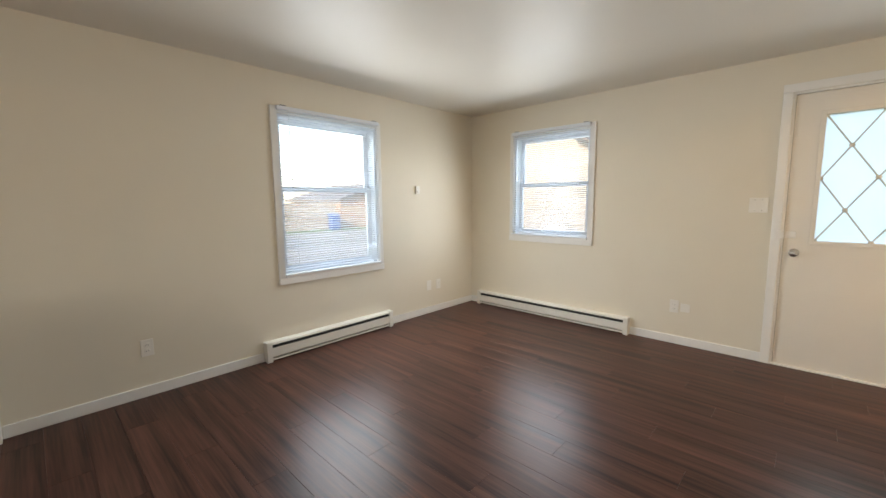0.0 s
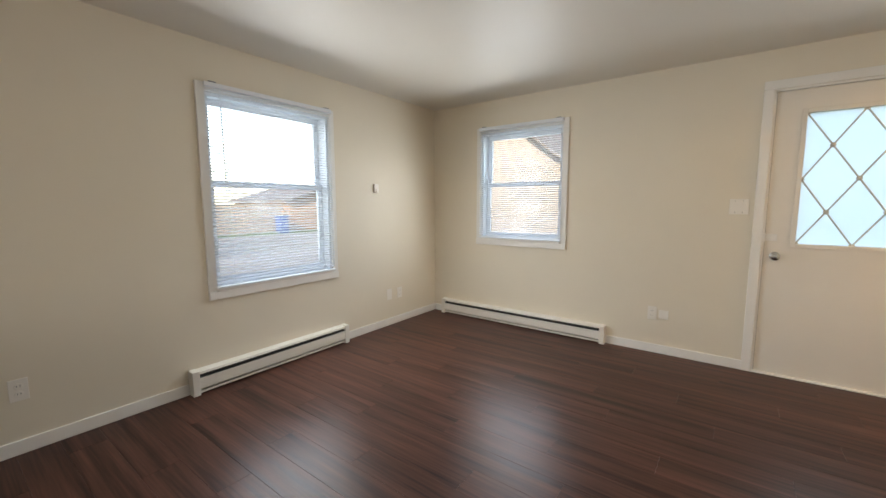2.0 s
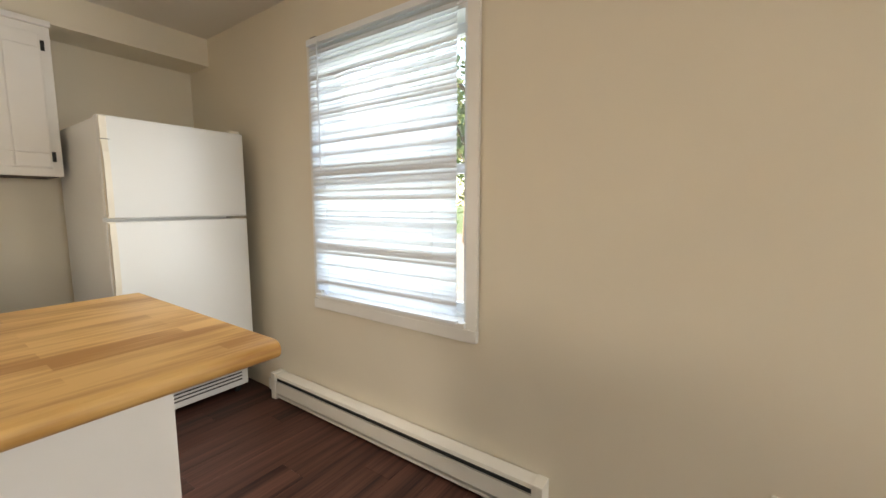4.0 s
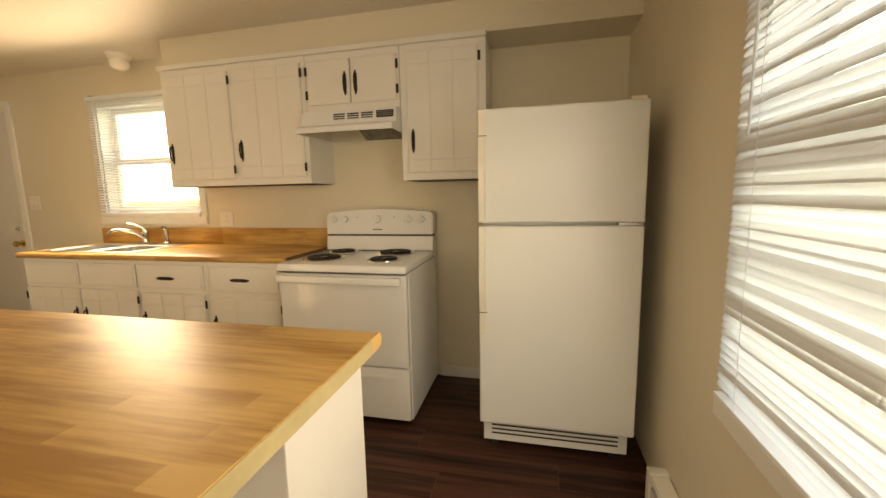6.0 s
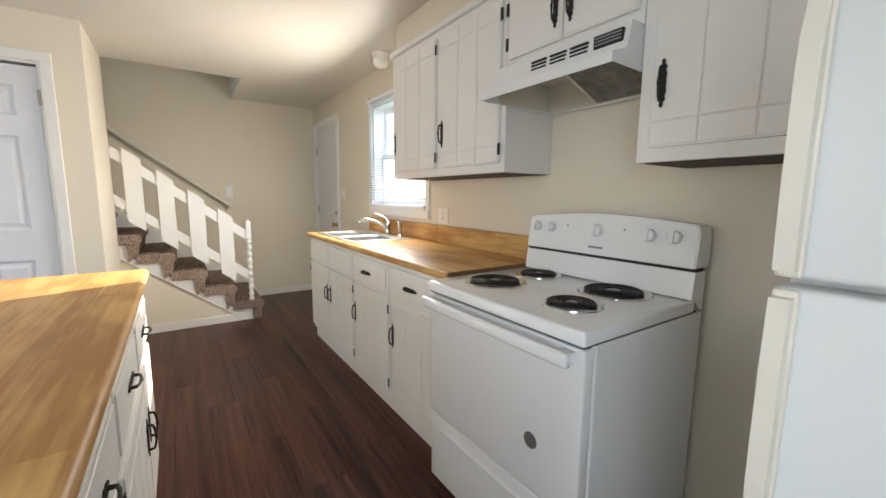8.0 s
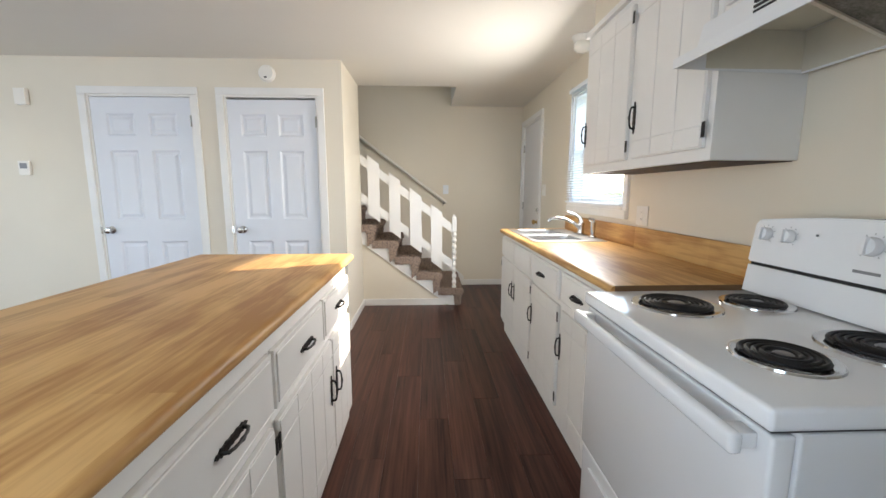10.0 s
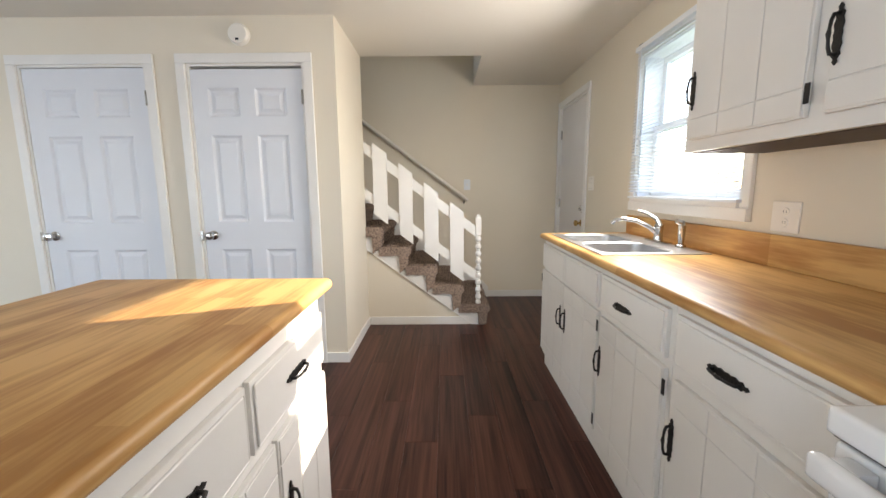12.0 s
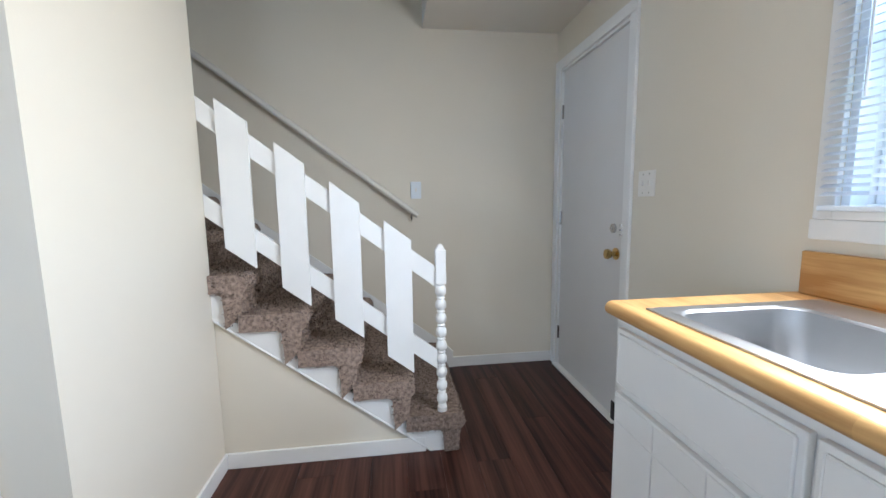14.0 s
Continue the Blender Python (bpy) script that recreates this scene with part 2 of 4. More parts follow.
INK = material("grey_print", (0.25, 0.25, 0.26), 0.5)
DOME = material("milk_glass_dome", (0.86, 0.84, 0.78), 0.25, vary=0.01)
GRASS = material("lawn", (0.075, 0.13, 0.03), 0.9, vary=0.4, scale=3, bump=1, bump_scale=30)
CONC = material("driveway_concrete", (0.24, 0.22, 0.20), 0.85, vary=0.15, scale=1.2, bump=0.3)
FENCEW = material("weathered_fence", (0.30, 0.25, 0.21), 0.85, vary=0.2, scale=5, stretch=(1, 1, 0.1), rnd=0.4)
SIDING = material("tan_siding", (0.33, 0.21, 0.13), 0.7, vary=0.06)
SIDINGW = material("pale_siding", (0.25, 0.23, 0.215), 0.7, vary=0.06)
SHINGLE = material("roof_shingle", (0.13, 0.12, 0.12), 0.9, vary=0.3, scale=9)
BARK = material("bark", (0.10, 0.075, 0.055), 0.9, vary=0.3, scale=20, bump=0.8, bump_scale=40)
LEAF = material("leaves", (0.075, 0.12, 0.03), 0.7, vary=0.4, scale=2)
BLUE = material("blue_bin_plastic", (0.03, 0.08, 0.30), 0.45)
GLASS, FROST = pane_material("window_glass", (0.97, 0.98, 0.98)), pane_material("frosted_glass", frosted=True)
SLAT, PLANK, BUTCHER = slat_material(), plank_material(), butcher_material()


# every yarn end of the carpet has its own shade
cn = CARPET.node_tree
isle, shade, hue = cn.nodes.new("ShaderNodeNewGeometry"), cn.nodes.new("ShaderNodeMapRange"), cn.nodes.new("ShaderNodeHueSaturation")
shade.inputs[3].default_value, shade.inputs[4].default_value = 0.45, 1.75
cn.links.new(isle.outputs["Random Per Island"], shade.inputs[0])
cn.links.new(shade.outputs[0], hue.inputs["Value"])
cn.links.new(cn.nodes["Principled BSDF"].inputs["Base Color"].links[0].from_socket, hue.inputs["Color"])
cn.links.new(hue.outputs[0], cn.nodes["Principled BSDF"].inputs["Base Color"])


# ---- mesh helpers ----
def box(bm, x0, x1, y0, y1, z0, z1, bev=0.0, seg=2):
    vs = [bm.verts.new((x, y, z)) for x in (x0, x1) for y in (y0, y1) for z in (z0, z1)]
    fs = [bm.faces.new([vs[i] for i in q]) for q in ((0, 1, 3, 2), (4, 6, 7, 5), (0, 4, 5, 1), (2, 3, 7, 6), (0, 2, 6, 4), (1, 5, 7, 3))]
    if bev:
        es = list({e for f in fs for e in f.edges})
        bmesh.ops.bevel(bm, geom=es, offset=bev, segments=seg, profile=0.6, affect="EDGES")
    return bm


def boxm(*a, **k):
    return box(bmesh.new(), *a, **k)


def prism(bm, poly, axis, a0, a1):
    """Extrude a polygon given in the two other axes from a0 to a1 along an axis."""
    def at(p, a):
        return {"x": (a, p[0], p[1]), "y": (p[0], a, p[1]), "z": (p[0], p[1], a)}[axis]
    lo, hi = [bm.verts.new(at(p, a0)) for p in poly], [bm.verts.new(at(p, a1)) for p in poly]
    bm.faces.new(lo), bm.faces.new(hi[::-1])
    n = len(poly)
    for i in range(n):
        bm.faces.new((lo[i], hi[i], hi[(i + 1) % n], lo[(i + 1) % n]))
    bmesh.ops.recalc_face_normals(bm, faces=bm.faces)
    return bm


def lathe(bm, profile, m=Matrix(), seg=20):
    """Turn a profile of (radius, height) round z, then place it by m."""
    rings = [[bm.verts.new(m @ Vector((r * math.cos(2 * math.pi * i / seg), r * math.sin(2 * math.pi * i / seg), z))) for i in range(seg)] for r, z in profile]
    for a, b in zip(rings, rings[1:]):
        for i in range(seg):
            bm.faces.new((a[i], a[(i + 1) % seg], b[(i + 1) % seg], b[i]))
    bm.faces.new(rings[0][::-1]), bm.faces.new(rings[-1])
    bmesh.ops.recalc_face_normals(bm, faces=bm.faces)
    return bm


def tube(bm, pts, r, seg=8):
    pts = [Vector(p) for p in pts]
    rings, side = [], None
    for i, p in enumerate(pts):
        d = (pts[min(i + 1, len(pts) - 1)] - pts[max(i - 1, 0)]).normalized()
        side = d.orthogonal().normalized() if side is None else (side - d * side.dot(d)).normalized()
        up, rad = d.cross(side), r[i] if isinstance(r, (list, tuple)) else r
        rings.append([bm.verts.new(p + rad * (side * math.cos(2 * math.pi * k / seg) + up * math.sin(2 * math.pi * k / seg))) for k in range(seg)])
    for a, b in zip(rings, rings[1:]):
        for k in range(seg):
            bm.faces.new((a[k], a[(k + 1) % seg], b[(k + 1) % seg], b[k]))
    bm.faces.new(rings[0][::-1]), bm.faces.new(rings[-1])
    bmesh.ops.recalc_face_normals(bm, faces=bm.faces)
    return bm


def as_mesh(name, bm, mat, smooth=False):
    me = bpy.data.meshes.new(name)
    bm.to_mesh(me)
    bm.free()
    me.materials.append(mat)
    if smooth:
        for p in me.polygons:
            p.use_smooth = True
        me.set_sharp_from_angle(angle=radians(40))
    return me


def part(name, bm, mat, parent, label="", smooth=False):
    ob = new(name, as_mesh(name, bm, mat, smooth))
    ob.parent = parent
    base = parent
    while base.parent:
        base = base.parent
    ob.matrix_parent_inverse = Matrix()
    if label:
        ob["label"] = label
    return ob


def thing(name, m, label, category, group="", kind=""):
    ob = new(name)
    ob.empty_display_size = 0.05
    ob.matrix_basis = m if isinstance(m, Matrix) else Matrix.Translation(m)
    return tagged(ob, label, category, group, kind)


def solid(name, bm, mat, label, category, kind="structure", smooth=False):
    return tagged(new(name, as_mesh(name, bm, mat, smooth)), label, category, kind=kind)


O = Matrix()


# ---- the shell ----
def wall(name, axis, c0, c1, a0, a1, z0, z1, holes, label):
    """A wall across axis from c0 to c1, along the other axis from a0 to a1, with holes (b0, b1, h0, h1)."""
    bm = bmesh.new()
    def put(p, q, lo, hi):
        if q - p > 1e-4 and hi - lo > 1e-4:
            box(bm, *((c0, c1, p, q) if axis == "x" else (p, q, c0, c1)), lo, hi)
    at = a0
    for b0, b1, h0, h1 in sorted(holes):
        put(at, b0, z0, z1)
        put(b0, b1, z0, h0)
        put(b0, b1, h1, z1)
        at = b1
    put(at, a1, z0, z1)
    return solid(name, bm, WALL, label, "wall")


W1, W2 = (-2.485, -1.505, 0.690, 2.015), (-5.460, -4.515, 0.715, 2.005)
W3, W4 = (-1.530, -0.645, 0.910, 2.012), (-3.990, -3.055, 1.165, 2.045)
D1, D2, D3, D4, D5 = (-3.955, -3.035, 0, 2.065), (-3.70, -2.86, 0, 2.05), (-4.73, -3.965, 0, 2.05), (-5.76, -4.955, 0, 2.08), (-0.73, -0.09, 0, 2.05)
wall("wall_north", "y", 0, 0.14, XW - 0.14, 0.14, -0.3, 2.6, [W1, W2], "cream painted plaster wall with two windows")
wall("wall_east", "x", 0, 0.14, YB - 0.14, 0, -0.3, 2.6, [W3, D1], "cream painted wall with entry door and window")
wall("wall_west", "x", XW - 0.14, XW, YB - 0.14, 0, -0.3, 5.0, [W4, D4], "beige painted kitchen wall with window and door")
wall("wall_south", "y", YS - 0.11, YS, XC, 0, 0, ZC, [D2, D3, D5], "cream painted wall with two closet doors")
wall("wall_closet", "x", XC, XC + 0.11, YA, YS - 0.11, 0, ZC, [], "beige painted closet side wall")
wall("wall_stair", "y", YB - 0.14, YB, XW, 0, -0.3, 5.0, [], "beige painted wall along the stairs")
wall("wall_stairwell_north", "y", YA, YA + 0.10, XC + 0.11, -0.9, 0, 4.9, [], "painted wall beside the upper stairs")
wall("wall_stairwell_upper", "y", YA, YA + 0.10, XH - 0.1, XC + 0.11, ZC + 0.25, 4.9, [], "painted wall of the upper stairwell")
wall("wall_stairwell_west", "x", XH - 0.1, XH, YB, YA, ZC + 0.25, 4.9, [], "painted wall of the upper stairwell")
wall("wall_hall", "x", -1.0, -0.9, YB, YS - 0.11, 0, ZC, [], "painted wall of the side room")
cb = bmesh.new()
box(cb, XW, XH, YB, 0, ZC, ZC + 0.25)
box(cb, XH, 0, YA, 0, ZC, ZC + 0.25)
box(cb, -0.9, 0, YB, YA, ZC, ZC + 0.25)
solid("ceiling", cb, CEIL, "satin off-white painted ceiling", "ceiling")
solid("ceiling_upper", boxm(XH - 0.1, 0, YB, YA + 0.1, 4.9, 5.0), CEIL, "painted ceiling above the stairwell", "ceiling")
solid("soffit", boxm(XW, -6.62, -2.985, 0, 2.162, ZC), WALL, "beige painted soffit over the kitchen cabinets", "soffit")
floor_ob = solid("floor", boxm(XW - 0.14, 0.14, YB - 0.14, 0.14, -0.3, -0.012), SUBFLOOR, "dark brown wood-look laminate plank floor", "floor")


def baseboard(x0, x1, y0, y1, h=0.075):
    solid("baseboard", boxm(x0, x1, y0, y1, 0, h, bev=0.004), TRIM, "white painted wooden baseboard", "baseboard")


for a, b in ((-1.39, 0), (-4.14, -2.70), (-6.05, -5.92)):
    baseboard(a, b, -0.012, 0)
baseboard(-0.012, 0, -2.99, -1.985)
baseboard(-0.012, 0, -0.15, -0.013)
for a, b in ((-2.80, -0.80), (-3.895, -3.735), (XC - 0.012, -4.78)):
    baseboard(a, b, YS, YS + 0.012)
baseboard(XC - 0.012, XC, YA, YS - 0.001)
baseboard(-5.86, XC - 0.013, YA, YA + 0.012)
baseboard(XW + 0.001, -6.08, YB, YB + 0.012)
baseboard(XW, XW + 0.012, -4.885, -4.07)
baseboard(XW, XW + 0.012, -1.16, -0.80)


# ---- windows and blinds ----
def place_wall(side, a0):
    """Local frame of a wall: x along the wall to the right as seen from inside, y into the wall, z up."""
    return {"n": Matrix.Translation((a0, 0, 0)), "e": Matrix.Translation((0, a0, 0)) @ pose(0, 0, 0, 0, 0, -90),
            "w": Matrix.Translation((XW, a0, 0)) @ pose(0, 0, 0, 0, 0, 90), "s": Matrix.Translation((a0, YS, 0)) @ pose(0, 0, 0, 0, 0, 180)}[side]


def window(name, side, a0, w, z0, z1, mid, label, tilt, blind_w, blind_off, blind_label, blind_bottom):
    m = place_wall(side, a0)
    t = thing(name, m, label, "window", kind="structure")
    c = 0.055
    for nm, b in (("casing", (-c, 0, -0.018, -0.0005, z0 - 0.02, z1 + c)), ("casing", (w, w + c, -0.018, -0.0005, z0 - 0.02, z1 + c)),
                  ("casing", (0, w, -0.018, -0.0005, z1, z1 + c)), ("sill", (-c, w + c, -0.026, -0.0005, z0 - 0.075, z0 - 0.02)), ("stool", (-0.0, w, -0.03, 0.05, z0 - 0.0199, z0 + 0.004))):
        part(nm, boxm(*b, bev=0.004), TRIM, t)
    for b in ((0, 0.02, 0.0, 0.139, z0, z1), (w - 0.02, w, 0.0, 0.139, z0, z1), (0.02, w - 0.02, 0.0, 0.139, z1 - 0.02, z1), (0.02, w - 0.02, 0.05, 0.139, z0, z0 + 0.02)):
        part("jamb", boxm(*b), VINYL, t)
    for lo, hi, y in ((z0 + 0.02, mid + 0.02, 0.075), (mid - 0.02, z1 - 0.02, 0.108)):
        bm = bmesh.new()
        f = 0.042
        box(bm, 0.021, 0.021 + f, y, y + 0.03, lo, hi, bev=0.003)
        box(bm, w - 0.021 - f, w - 0.021, y, y + 0.03, lo, hi, bev=0.003)
        box(bm, 0.021 + f, w - 0.021 - f, y, y + 0.03, lo, lo + f, bev=0.003)
        box(bm, 0.021 + f, w - 0.021 - f, y, y + 0.03, hi - f, hi, bev=0.003)
        s = part("sash", bm, VINYL, t)
        g = part("pane", boxm(0.021 + f, w - 0.021 - f, y + 0.013, y + 0.017, lo + f, hi - f), GLASS, s)
        g.visible_shadow = False
    part("sash_lock", boxm(w / 2 - 0.03, w / 2 + 0.03, 0.058, 0.0749, mid + 0.012, mid + 0.028, bev=0.004), VINYL, t)
    bl = thing("window_blind", m @ Matrix.Translation((blind_off, 0, 0)), blind_label, "blind", "window blinds")
    top = z1 + c - 0.002
    part("headrail", boxm(0, blind_w, -0.050, -0.0185, top - 0.030, top, bev=0.003), VINYL, bl)
    sm = bmesh.new()
    row = [[sm.verts.new((x, -0.0125 + 0.025 * k / 4, 0.0022 * (1 - ((k - 2) / 2) ** 2))) for k in range(5)] for x in (0.004, blind_w - 0.004)]
    for k in range(4):
        sm.faces.new((row[0][k], row[1][k], row[1][k + 1], row[0][k + 1]))
    bmesh.ops.solidify(sm, geom=list(sm.faces), thickness=0.0006)
    slat = as_mesh("slat", sm, SLAT, True)
    z = top - 0.045
    while z > blind_bottom + 0.03:
        ob = new("slat", slat)
        ob.parent = bl
        ob.matrix_basis = pose(random.uniform(-0.002, 0.002), -0.0345, z, tilt + random.uniform(-0.4, 0.4), random.uniform(-0.03, 0.03), 0)
        z -= 0.0205
    part("bottom_rail", boxm(0.002, blind_w - 0.002, -0.0465, -0.0225, blind_bottom, blind_bottom + 0.014, bev=0.003), VINYL, bl)
    for fx in (0.12, blind_w - 0.12):
        for y in (-0.0490, -0.0200):
            part("ladder_cord", tube(bmesh.new(), [(fx, y, blind_bottom + 0.01), (fx, y, top - 0.02)], 0.0008, 5), VINYL, bl)
    part("tilt_wand", tube(bmesh.new(), [(0.09, -0.054, top - 0.02), (0.094, -0.056, top - 0.66)], 0.0035, 6), VINYL, bl)
    for fx in (0.03, blind_w - 0.07):
        part("bracket", boxm(fx, fx + 0.045, -0.046, -0.0005, top + 0.0022, top + 0.008, bev=0.001), INK, bl)
    return t


window("window_1", "n", W1[0], W1[1] - W1[0], W1[2], W1[3], 1.415, "white double-hung vinyl window above the baseboard heater", 23, 1.000, -0.010, "white mini blind with open level slats, hung over the casing", 0.690)
window("window_2", "n", W2[0], W2[1] - W2[0], W2[2], W2[3], 1.375, "white double-hung vinyl window near the refrigerator", 66, 0.930, -0.015, "white mini blind with slats nearly closed, hung short of one jamb", 0.715)
window("window_3", "e", W3[1], W3[1] - W3[0], W3[2], W3[3], 1.475, "small white double-hung vinyl window", 22, 0.905, -0.010, "white mini blind with open level slats on a small window", 0.910)
window("window_4", "w", W4[0], W4[1] - W4[0], W4[2], W4[3], 1.60, "white double-hung kitchen window above the sink", 25, 0.985, -0.025, "white mini blind over the sink, slats tilted open", 1.168)


# ---- doors ----
def casing(t, w, h, c=0.06):
    for b in ((-c, -0.001, -0.018, -0.0005, 0, h), (w + 0.001, w + c, -0.018, -0.0005, 0, h), (-c, w + c, -0.018, -0.0005, h + 0.0005, h + c)):
        part("casing", boxm(*b, bev=0.004), TRIM, t)


def jambs(t, w, h, d=0.109, mat=None):
    for b in ((0.0, 0.015, 0.0, d, 0, h), (w - 0.015, w, 0.0, d, 0, h), (0.015, w - 0.015, 0.0, d, h - 0.015, h)):
        part("jamb", boxm(*b), mat or TRIM, t)


def knob(parent, x, z, mat, y=0.0):
    k = part("knob", lathe(bmesh.new(), [(0.032, 0), (0.032, 0.006), (0.014, 0.012), (0.012, 0.03), (0.022, 0.036), (0.028, 0.048), (0.026, 0.060), (0.012, 0.066)],
                           pose(x, y, z, 90), 20), mat, parent, smooth=True)
    return k


def hinge(parent, x, z, mat, y=-0.004):
    bm = boxm(x - 0.012, x + 0.012, y, y + 0.004, z - 0.045, z + 0.045, bev=0.001)
    tube(bm, [(x, y - 0.003, z - 0.047), (x, y - 0.003, z + 0.047)], 0.005, 8)
    part("hinge", bm, mat, parent)


def six_panel_door(name, a0, w, h, gap, label):
    t = thing(name, place_wall("s", a0), label, "door", "closet doors", "structure")
    casing(t, w, h)
    jambs(t, w, h)
    lo, hi, x0, x1 = 0.012, h - 0.016 - gap, 0.018, w - 0.018
    wd = x1 - x0
    st, mu = wd * 0.145, wd * 0.14
    cols = ((x0 + st, x0 + wd / 2 - mu / 2), (x0 + wd / 2 + mu / 2, x1 - st))
    rows = ((0.20, 0.83), (1.02, 1.60), (1.72, 1.90))
    bm = bmesh.new()
    y0, y1 = 0.006, 0.04
    for a, b in ((x0, cols[0][0]), (cols[0][1], cols[1][0]), (cols[1][1], x1)):
        box(bm, a, b, y0, y1, lo, hi)
    for a, b in ((lo, rows[0][0]), (rows[0][1], rows[1][0]), (rows[1][1], rows[2][0]), (rows[2][1], hi)):
        for c0, c1 in cols:
            box(bm, c0, c1, y0, y1, a, b)
    leaf = part("leaf", bm, DOORW, t)
    for c0, c1 in cols:
        for r0, r1 in rows:
            p = bmesh.new()
            def ring(i, y):
                return [p.verts.new(q) for q in ((c0 + i, y, r0 + i), (c1 - i, y, r0 + i), (c1 - i, y, r1 - i), (c0 + i, y, r1 - i))]
            rings = [ring(0, y0), ring(0.014, y0 + 0.011), ring(0.026, y0 + 0.011), ring(0.048, y0 + 0.003)]
            for a, b in zip(rings, rings[1:]):
                for i in range(4):
                    p.faces.new((a[i], a[(i + 1) % 4], b[(i + 1) % 4], b[i]))
            p.faces.new(rings[-1])
            bmesh.ops.recalc_face_normals(p, faces=p.faces)
            part("panel", p, DOORW, leaf)
    knob(leaf, x0 + 0.062, 0.93, NICKEL, y0)
    part("strike", boxm(0.0, 0.017, -0.0195, -0.0185, 0.90, 0.96), NICKEL, t)
    for z in (0.31, 1.84):
        hinge(t, x1 + 0.006, z, NICKEL, 0.001)
    return t


six_panel_door("door_2", D2[1], D2[1] - D2[0], D2[3], 0.004, "white six-panel closet door with a nickel knob, shut")
six_panel_door("door_3", D3[1], D3[1] - D3[0], D3[3], 0.016, "white six-panel closet door, shut with a dark gap above")

# entry door
ew, eh = D1[1] - D1[0], D1[3]
entry = thing("door_1", place_wall("e", D1[1]), "cream painted entry door with a diamond-lattice frosted glass light", "door", kind="structure")
casing(entry, ew, eh)
jambs(entry, ew, eh, 0.139)
g0, g1, h0, h1 = 0.186, 0.754, 0.985, 1.885
bm = bmesh.new()
for b in ((0.017, g0, 0.012, eh - 0.018), (g1, ew - 0.017, 0.012, eh - 0.018), (g0, g1, 0.012, h0), (g0, g1, h1, eh - 0.018)):
    box(bm, b[0], b[1], 0.012, 0.056, b[2], b[3])
leaf = part("leaf", bm, CREAM, entry)
bm = bmesh.new()
q = 0.028
for b in ((g0 - q, g0, h0 - q, h1 + q), (g1, g1 + q, h0 - q, h1 + q), (g0, g1, h0 - q, h0), (g0, g1, h1, h1 + q)):
    box(bm, b[0], b[1], 0.003, 0.0119, b[2], b[3], bev=0.003)
part("glass_frame", bm, CREAM, leaf)
fr = part("pane", boxm(g0, g1, 0.032, 0.036, h0, h1), FROST, leaf, "pale blue frosted glass")
fr.visible_shadow = False
us, vs = (g1 - g0) / 4, (h1 - h0) / 4
for i in range(4):
    for j in range(4):
        a, b = (g0 + i * us, h0 + j * vs), (g0 + (i + 1) * us, h0 + (j + 1) * vs)
        if (i + j) % 2:
            a, b = (a[0], b[1]), (b[0], a[1])
        part("lattice_bar", tube(bmesh.new(), [(a[0], 0.026, a[1]), (b[0], 0.026, b[1])], 0.0052, 6), LATT, leaf)
for i in range(5):
    for j in range(5):
        if (i + j) % 2 == 0 and (j != 0 or i % 2 == 0):
            part("lattice_clip", lathe(bmesh.new(), [(0.017, 0), (0.014, 0.006), (0.005, 0.009)], pose(g0 + i * us, 0.024, h0 + j * vs, 90), 8), LATT, leaf)
knob(leaf, 0.082, 0.89, NICKEL, 0.012)
bm = boxm(0.02, 0.085, 0.006, 0.0119, 1.0, 1.05, bev=0.004)
box(bm, -0.03, 0.018, -0.024, -0.0185, 0.995, 1.055, bev=0.002)
part("slide_bolt", bm, TRIM, leaf)
part("threshold", boxm(0.0, ew, -0.012, 0.138, 0.0, 0.011, bev=0.003), TRIM, entry)
part("weather_strip", boxm(0.0155, 0.0168, 0.012, 0.05, 0.0, eh - 0.02), DARK, entry)

# back door beside the stairs
bw, bh = D4[1] - D4[0], D4[3]
back = thing("door_4", place_wall("w", D4[0]), "plain grey-white flush back door, shut", "door", kind="structure")
casing(back, bw, bh)
jambs(back, bw, bh, 0.139)
leaf = part("leaf", boxm(0.018, bw - 0.018, 0.012, 0.055, 0.012, bh - 0.018, bev=0.002), GREYD, back)
knob(leaf, bw - 0.085, 0.915, BRASS, 0.012)
part("deadbolt", lathe(bmesh.new(), [(0.026, 0), (0.024, 0.010), (0.008, 0.014), (0.007, 0.022)], pose(bw - 0.115, 0.012, 1.05, 90), 16), NICKEL, leaf, smooth=True)
bm = bmesh.new()
for z in (1.02, 1.045, 1.07):
    tube(bm, [(bw - 0.045, 0.004, z), (bw + 0.01, -0.020, z)], 0.006, 8)
part("slide_bolt", bm, NICKEL, back)
for z in (0.25, 1.08, 1.80):
    hinge(back, 0.016, z, NICKEL, 0.008)
part("threshold", boxm(0.0, bw, -0.03, 0.138, 0.0, 0.011, bev=0.003), TRIM, back)

# open doorway beside the entry, its door swung away into the side room
ow, oh = D5[1] - D5[0], D5[3]
side_door = thing("door_5", place_wall("s", D5[1]), "cream painted side door standing wide open", "door", kind="structure")
casing(side_door, ow, oh, 0.055)
jambs(side_door, ow, oh)
part("leaf", boxm(0.024, 0.059, 0.118, 0.74, 0.012, oh - 0.02, bev=0.002), CREAM, side_door)
for z in (0.28, 1.08, 1.84):
    bm = boxm(0.0155, 0.0195, 0.07, 0.112, z - 0.045, z + 0.045, bev=0.001)
    tube(bm, [(0.022, 0.112, z - 0.047), (0.022, 0.112, z + 0.047)], 0.006, 8)
    part("hinge", bm, NICKEL, side_door)


